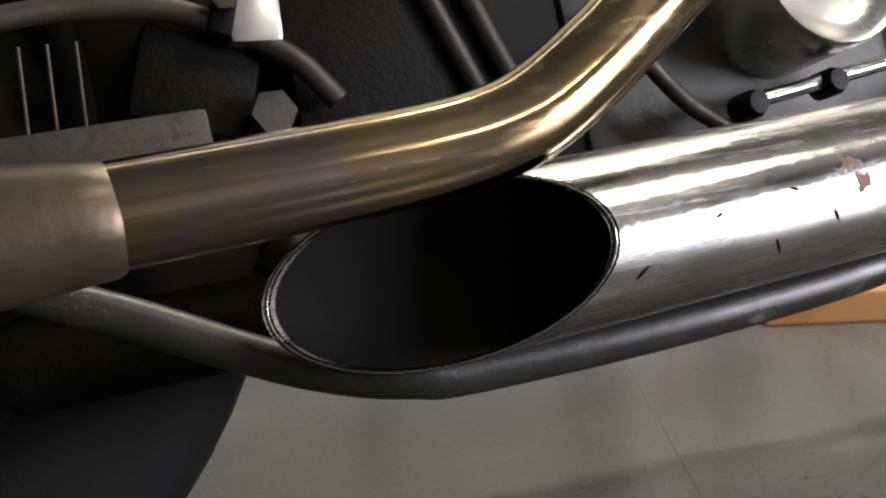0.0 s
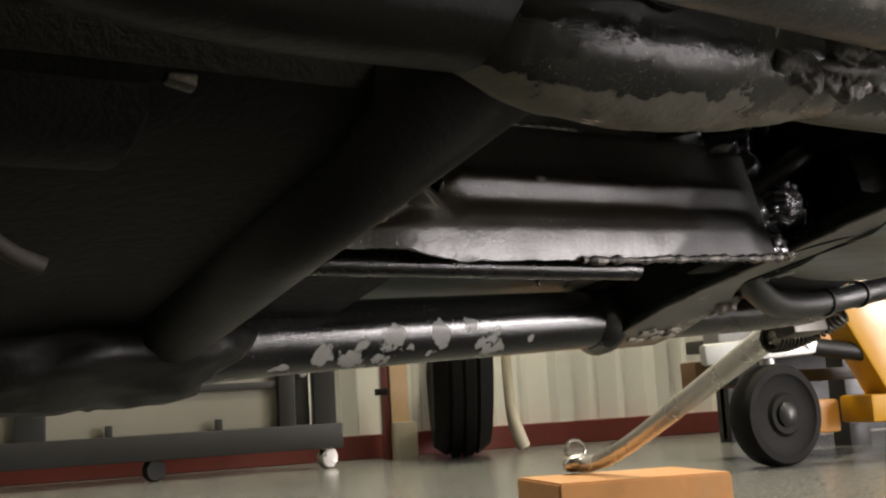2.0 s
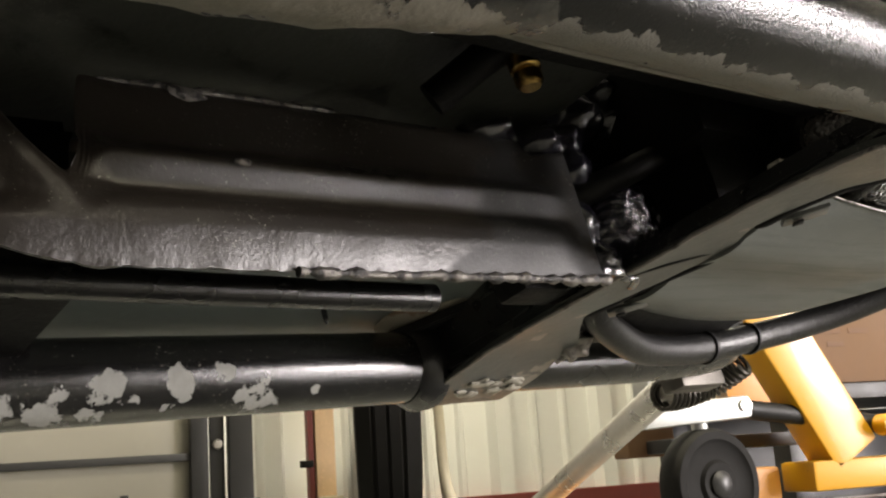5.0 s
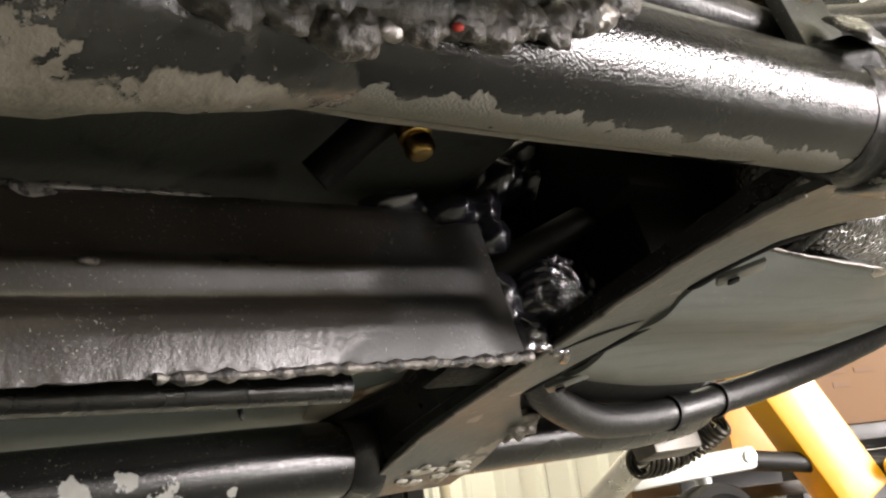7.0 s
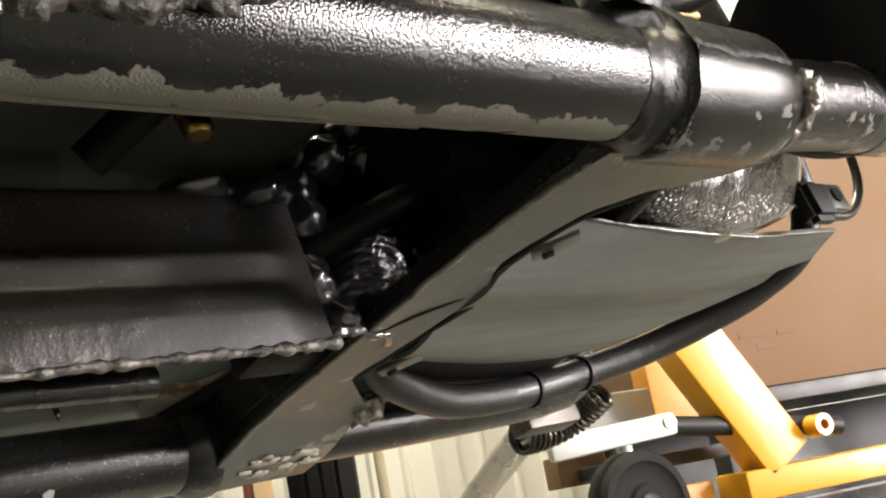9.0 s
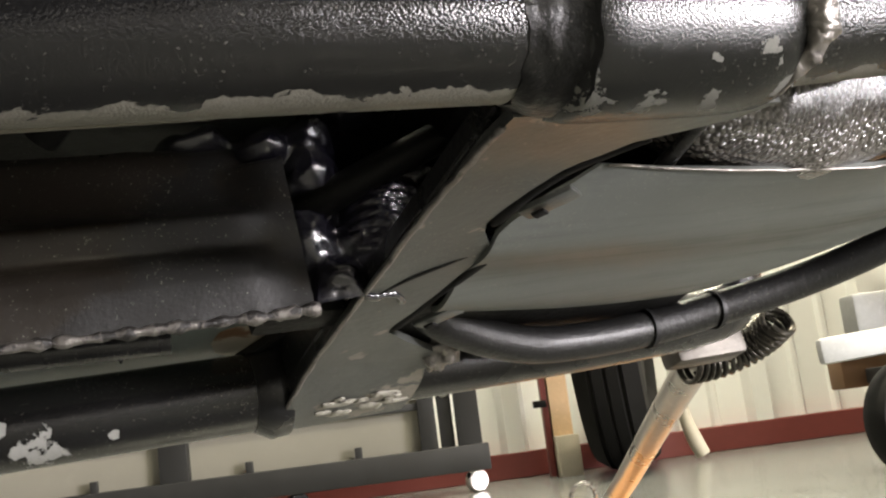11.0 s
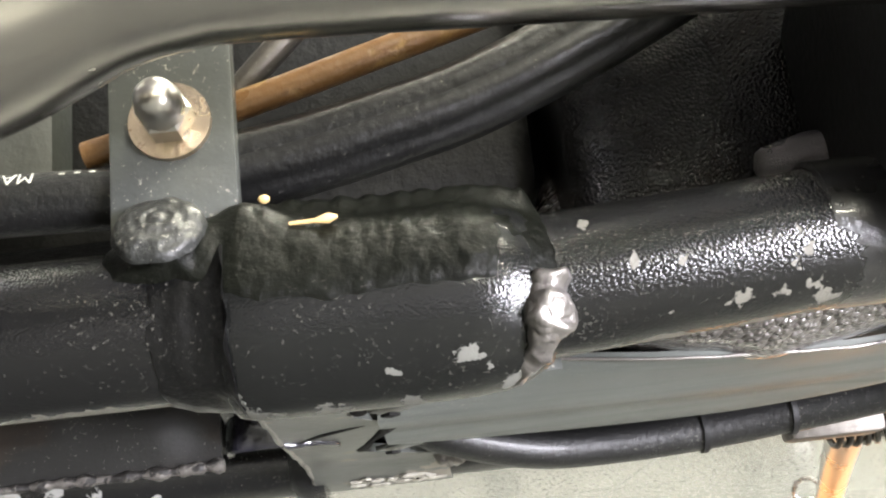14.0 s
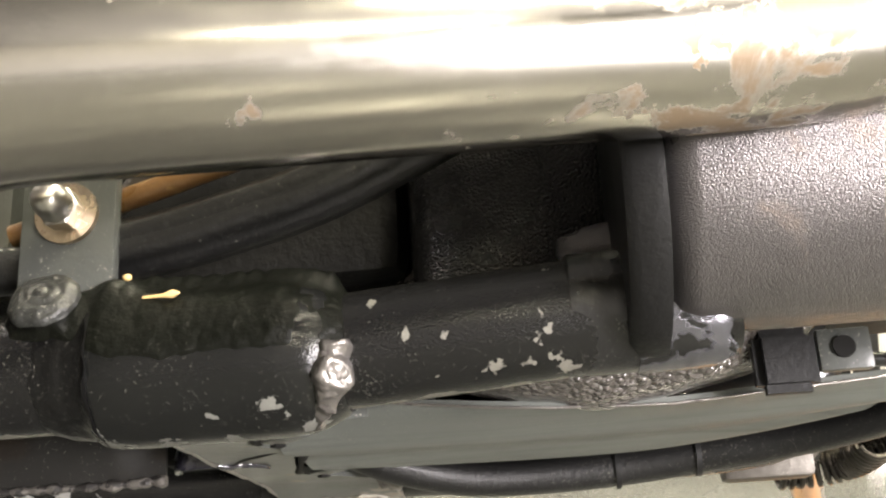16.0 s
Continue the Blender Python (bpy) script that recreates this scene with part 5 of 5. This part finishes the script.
b("clamp_bolt", lathe([(0.0, 0.0), (0.0075, 0.0), (0.008, 0.002), (0.008, 0.007), (0.0, 0.008)], at(-0.397, 0.018, 0.190, "-v"), 6), M_RUSTDARK, "rusty hexagon bolt", brake)
for u in (-0.492, -0.4775, -0.506):
    b("caliper_fin", tube_bm([(u, 0.03, 0.128), (u + 0.003, 0.03, 0.178)], 0.0011, 8), M_DULLPIPE, "thin bright casting rib")
b("caliper", box_bm((0.07, 0.05, 0.06), (-0.415, 0.06, 0.153), 0.012, pose(0, 0, 0, 0, 20, 0)), M_DARK, "grimy black brake caliper")
b("cam_cover", lathe([(0.0, 0.0), (0.034, 0.001), (0.046, 0.006), (0.050, 0.012), (0.055, 0.014), (0.057, 0.010), (0.057, -0.06), (0.0, -0.06)], at(-0.025, -0.02, 0.167, "-v"), 48), M_COVER, "polished round chrome cover")
b("vent_hose", tube_bm([(-0.165, -0.005, 0.137), (-0.148, 0.0, 0.116), (-0.128, 0.0, 0.092), (-0.101, 0.0, 0.074), (-0.066, 0.0, 0.063)], 0.0055, 14, 6), M_DULLPIPE, "dusty grey vent hose")
for u, w in ((-0.093, 0.086), (-0.028, 0.093)):
    b("rubber_boot", lathe([(0.0, 0.0), (0.007, 0.001), (0.009, 0.006), (0.009, 0.022), (0.0, 0.022)], at(u, -0.02, w, "v"), 24), M_RUBBER, "small black rubber boot")
b("link_rod", tube_bm([(-0.092, -0.008, 0.088), (0.04, -0.008, 0.103)], 0.005, 14), M_CHROME, "chrome link rod")
b("rear_wall", box_bm((0.26, 0.03, 0.24), (-0.05, 0.055, 0.17), 0.01), M_CASE, "dark engine side casting")
for u in (-0.237, -0.212):
    b("frame_stay", tube_bm([(u, 0.035, 0.087), (u - 0.06, 0.035, 0.265)], 0.006, 14), M_DULLPIPE, "thin dusty stay")

# rear wheel
prof = [(0.235, -0.055), (0.26, -0.07), (0.30, -0.075), (0.325, -0.066), (0.338, -0.045), (0.345, -0.02), (0.345, 0.02), (0.338, 0.045), (0.325, 0.066), (0.30, 0.075), (0.26, 0.07), (0.235, 0.055)]
tyre = b("rear_tyre", lathe(prof, at(-0.70, SEP / 2, 0.165, "v"), 72), M_TYRE, "black rear tyre")
b("rim", lathe([(0.238, -0.056), (0.228, -0.05), (0.215, -0.02), (0.215, 0.02), (0.228, 0.05), (0.238, 0.056)], at(-0.70, SEP / 2, 0.165, "v"), 60), M_BLACKSTEEL, "black rim", tyre)
# Added blank disc, hides the wall seen through the open wheel.
b("wheel_disc", lathe([(0.0, -0.03), (0.06, -0.034), (0.08, -0.02), (0.217, -0.015), (0.217, 0.015), (0.08, 0.02), (0.06, 0.034), (0.0, 0.03)], at(-0.70, SEP / 2, 0.165, "v"), 60), M_DARK, "near-black disc added to fill the open wheel", tyre)

# Unseen fender, added to block the pale wall above the tyre.
b("fender", sweep(bmesh.new(), [(-0.70 + 0.385 * math.cos(a), SEP / 2, 0.165 + 0.385 * math.sin(a)) for a in np.linspace(0.25, 2.6, 30)], 0.10, 20, squash=0.16), M_DARK, "black rear fender, added to cover the bright background")

# ---- things on the floor ----
bm = bmesh.new()
low = [bm.verts.new(p) for p in ((-0.0885, -0.0080, 0), (0.0955, -0.0450, 0), (0.1035, 0.0850, 0), (-0.0805, 0.1220, 0))]
f = bm.faces.new(low)
ext = bmesh.ops.extrude_face_region(bm, geom=[f])
bmesh.ops.translate(bm, vec=(0, 0, 0.040), verts=[e for e in ext["geom"] if isinstance(e, bmesh.types.BMVert)])
bmesh.ops.bevel(bm, geom=list(bm.edges), offset=0.0022, segments=2, affect="EDGES")
block = thing("wood_block", "short orange pine block lying flat under the kickstand foot", "wood block", pose(0.5105, 1.293, 0))
part("timber", bm, M_WOOD, block)


def jack():
    t = thing("floor_jack", "yellow steel floor jack with a black wheel and grey lever", "floor jack", pose(1.0, 1.70, 0))
    wheel_m = Matrix.Translation((0, 0, 0.08)) @ pose(0, 0, 0, 90, 0, 8)
    wheel = part("wheel", lathe([(0.0, -0.022), (0.03, -0.024), (0.035, -0.019), (0.058, -0.019), (0.064, -0.024), (0.075, -0.023), (0.080, -0.016), (0.080, 0.016), (0.075, 0.023), (0.064, 0.024), (0.058, 0.019), (0.035, 0.019), (0.03, 0.024), (0.0, 0.022)], wheel_m, 48), M_TYRE, t, "black solid rubber wheel")
    part("hub", lathe([(0.0, 0.022), (0.016, 0.022), (0.019, 0.027), (0.010, 0.034), (0.0, 0.034)], wheel_m, 24), M_BLACKSTEEL, wheel, "grey hub")
    part("upright", box_bm((0.095, 0.06, 0.46), (0.163, 0.03, 0.305), 0.006, pose(0, 0, 0, 0, -30.5, 0)), M_YELLOW, t, "slanting yellow box beam")
    part("base_beam", box_bm((0.58, 0.08, 0.046), (0.48, 0.04, 0.079), 0.006), M_YELLOW, t, "long yellow base beam")
    part("base_block", box_bm((0.11, 0.05, 0.055), (0.115, 0.08, 0.070), 0.006), M_ORANGE, t, "orange base block")
    part("lug", lathe([(0.008, 0.0), (0.017, 0.0), (0.017, 0.03), (0.008, 0.03), (0.008, 0.0)], Matrix.Translation((0.335, 0.005, 0.150)) @ pose(0, 0, 0, 90, 0, 0), 24), M_YELLOW, t, "yellow bolt lug")
    lever = part("lever", box_bm((0.21, 0.02, 0.034), (-0.02, 0.0, 0.184), 0.008, pose(0, 0, 0, 0, -3, 0)), M_GREYARM, t, "pale grey lever")
    part("pivot_pin", lathe([(0.0, 0.0), (0.010, 0.0), (0.010, 0.006), (0.0, 0.006)], Matrix.Translation((0.072, -0.008, 0.191)) @ pose(0, 0, 0, 90, 0, 0), 20), M_STEEL, lever)
    part("arm", tube_bm([(0.08, 0.02, 0.188), (0.40, 0.02, 0.145)], 0.015, 16), M_RUBBER, t, "black arm")
    part("axle_stub", tube_bm([(0.0, 0.0, 0.08), (0.0, 0.01, 0.175)], 0.012, 14), M_GREYARM, t)
    part("shelf", box_bm((0.36, 0.16, 0.022), (0.20, 0.20, 0.140), 0.003), M_BLACKSTEEL, t, "black steel shelf")
    part("rear_post", box_bm((0.10, 0.05, 0.13), (0.235, 0.22, 0.26), 0.004), M_ORANGE, t, "brownish orange post")
    part("pale_block", box_bm((0.15, 0.05, 0.056), (0.06, 0.14, 0.228), 0.006), M_GREYARM, t, "pale grey block")
    part("stub_block", box_bm((0.09, 0.05, 0.05), (0.03, 0.22, 0.15), 0.004), M_BOX, t, "brown wooden stub")
    return t


jack()
box_m = pose(1.86, 2.22, 0.0)
carton = thing("carton", "brown cardboard box standing on a dark low platform", "cardboard box", box_m)
part("box_body", box_bm((0.96, 0.46, 0.55), (0, 0, 0.515), 0.004), M_BOX, carton)
part("tape", box_bm((0.96, 0.05, 0.001), (0, 0, 0.7912), 0.0), M_BEIGE, carton, "beige packing tape")
for k, (x, z, wd) in enumerate(((-0.36, 0.34, 0.07), (-0.28, 0.34, 0.05), (-0.34, 0.315, 0.04))):
    part("print_bar", box_bm((wd, 0.001, 0.010), (x, -0.2306, z), 0.0), M_INK, carton, "illegible dark print")
platform = thing("platform", "dark low steel platform under the cardboard box", "platform", box_m)
part("deck", box_bm((1.06, 0.5, 0.03), (0, 0, 0.223), 0.004), M_BLACKSTEEL, platform)
for x in (-0.45, 0.45):
    for y in (-0.2, 0.2):
        part("leg", box_bm((0.05, 0.05, 0.21), (x, y, 0.104), 0.003), M_BLACKSTEEL, platform)
part("back_panel", box_bm((0.95, 0.02, 0.2), (0, 0.2, 0.105), 0.003), M_BLACKSTEEL, platform)


def rack():
    t = thing("rolling_rack", "black steel rolling rack with a cream back panel", "rack", pose(0.0, 2.64, 0))
    for x, wd in ((-0.135, 0.06), (0.397, 0.036), (0.483, 0.05), (-0.62, 0.05)):
        part("post", box_bm((wd, 0.04, 0.95), (x, 0, 0.55), 0.003), M_BLACKSTEEL, t)
    part("side_strip", box_bm((0.03, 0.02, 0.9), (0.437, 0.015, 0.55), 0.002), M_BLACKSTEEL, t, "black strip")
    part("panel", box_bm((1.04, 0.012, 0.86), (-0.12, 0.016, 0.52), 0.002), M_CREAM, t, "cream board")
    part("cross_bar", box_bm((1.04, 0.02, 0.016), (-0.12, 0.0, 0.192), 0.002), M_BLACKSTEEL, t, "thin black bar")
    part("bottom_rail", box_bm((1.20, 0.05, 0.055), (-0.08, 0, 0.072), 0.003), M_BLACKSTEEL, t)
    for x in (0.019, 0.247, -0.30):
        part("clip", box_bm((0.016, 0.012, 0.03), (x, -0.012, 0.108), 0.002), M_BLACKSTEEL, t, "small black clip")
    part("screw", lathe([(0.0, 0.0), (0.011, 0.0), (0.009, 0.004), (0.0, 0.005)], Matrix.Translation((0.437, -0.002, 0.215)) @ pose(0, 0, 0, 90, 0, 0), 20), M_STEEL, t)
    for x in (0.487, 0.11, -0.55):
        caster = part("caster", lathe([(0.0, -0.010), (0.021, -0.011), (0.024, -0.007), (0.024, 0.007), (0.021, 0.011), (0.0, 0.010)], Matrix.Translation((x, 0, 0.024)) @ pose(0, 0, 0, 90, 0, 25), 24), M_STEEL if x > 0.4 else M_RUBBER, t, "small caster wheel")
        part("fork", box_bm((0.03, 0.03, 0.02), (x, 0, 0.052), 0.003), M_STEEL if x > 0.4 else M_BLACKSTEEL, caster)
    return t


rack()
spare = thing("spare_tyre", "upright black motorcycle tyre standing by the wall", "tyre", pose(0.83, 2.70, 0.335) @ pose(0, 0, 0, 0, 0, -17))
tread = part("tread", lathe([(0.22, -0.05), (0.27, -0.070), (0.31, -0.066), (0.328, -0.04), (0.331, -0.036), (0.326, -0.033), (0.326, -0.028), (0.334, -0.025), (0.335, -0.004), (0.329, -0.003), (0.329, 0.003), (0.335, 0.004), (0.334, 0.025), (0.326, 0.028), (0.326, 0.033), (0.331, 0.036),
                            (0.328, 0.04), (0.31, 0.066), (0.27, 0.070), (0.22, 0.05)], pose(0, 0, 0, 0, 90, 0), 60), M_TYRE, spare, "grooved black tread")
part("rim", lathe([(0.222, -0.05), (0.20, -0.04), (0.195, 0.0), (0.20, 0.04), (0.222, 0.05)], pose(0, 0, 0, 0, 90, 0), 48), M_BLACKSTEEL, spare)
post = thing("wood_post", "pale wooden post with a rusty hook by the wall", "post", pose(0.705, 2.80, 0))
part("timber", box_bm((0.045, 0.045, 0.7), (0, 0, 0.35), 0.002), M_WOODTOP, post)
part("edge_bar", box_bm((0.014, 0.03, 0.7), (-0.032, 0, 0.35), 0.002), M_REDBASE, post, "dark red edge bar")
part("hook", box_bm((0.03, 0.02, 0.016), (-0.045, -0.02, 0.165), 0.003), M_DARK, post, "rusty hook")
part("foot", box_bm((0.05, 0.05, 0.09), (0.0, -0.05, 0.045), 0.003), M_BEIGE, post, "grey base block")
stool = part("chair_leg", tube_bm([(0.95, 2.70, 0.55, 0.012), (0.955, 2.69, 0.3, 0.012), (0.96, 2.69, 0.12, 0.013), (0.975, 2.69, 0.05, 0.017), (0.99, 2.69, 0.012, 0.016)], seg=16, n=5), M_BEIGE)
tagged(stool, "beige enamelled curved leg standing beside the tyre", "leg")
joint = part("floor_joint", box_bm((4.0, 0.003, 0.0006), bevel=0), M_FLOOR, m=pose(0.176, 0.85, 0.0002) @ pose(0, 0, 0, 0, 0, 85.2))
tagged(joint, "thin pale filled joint line in the concrete", "joint", kind="structure")
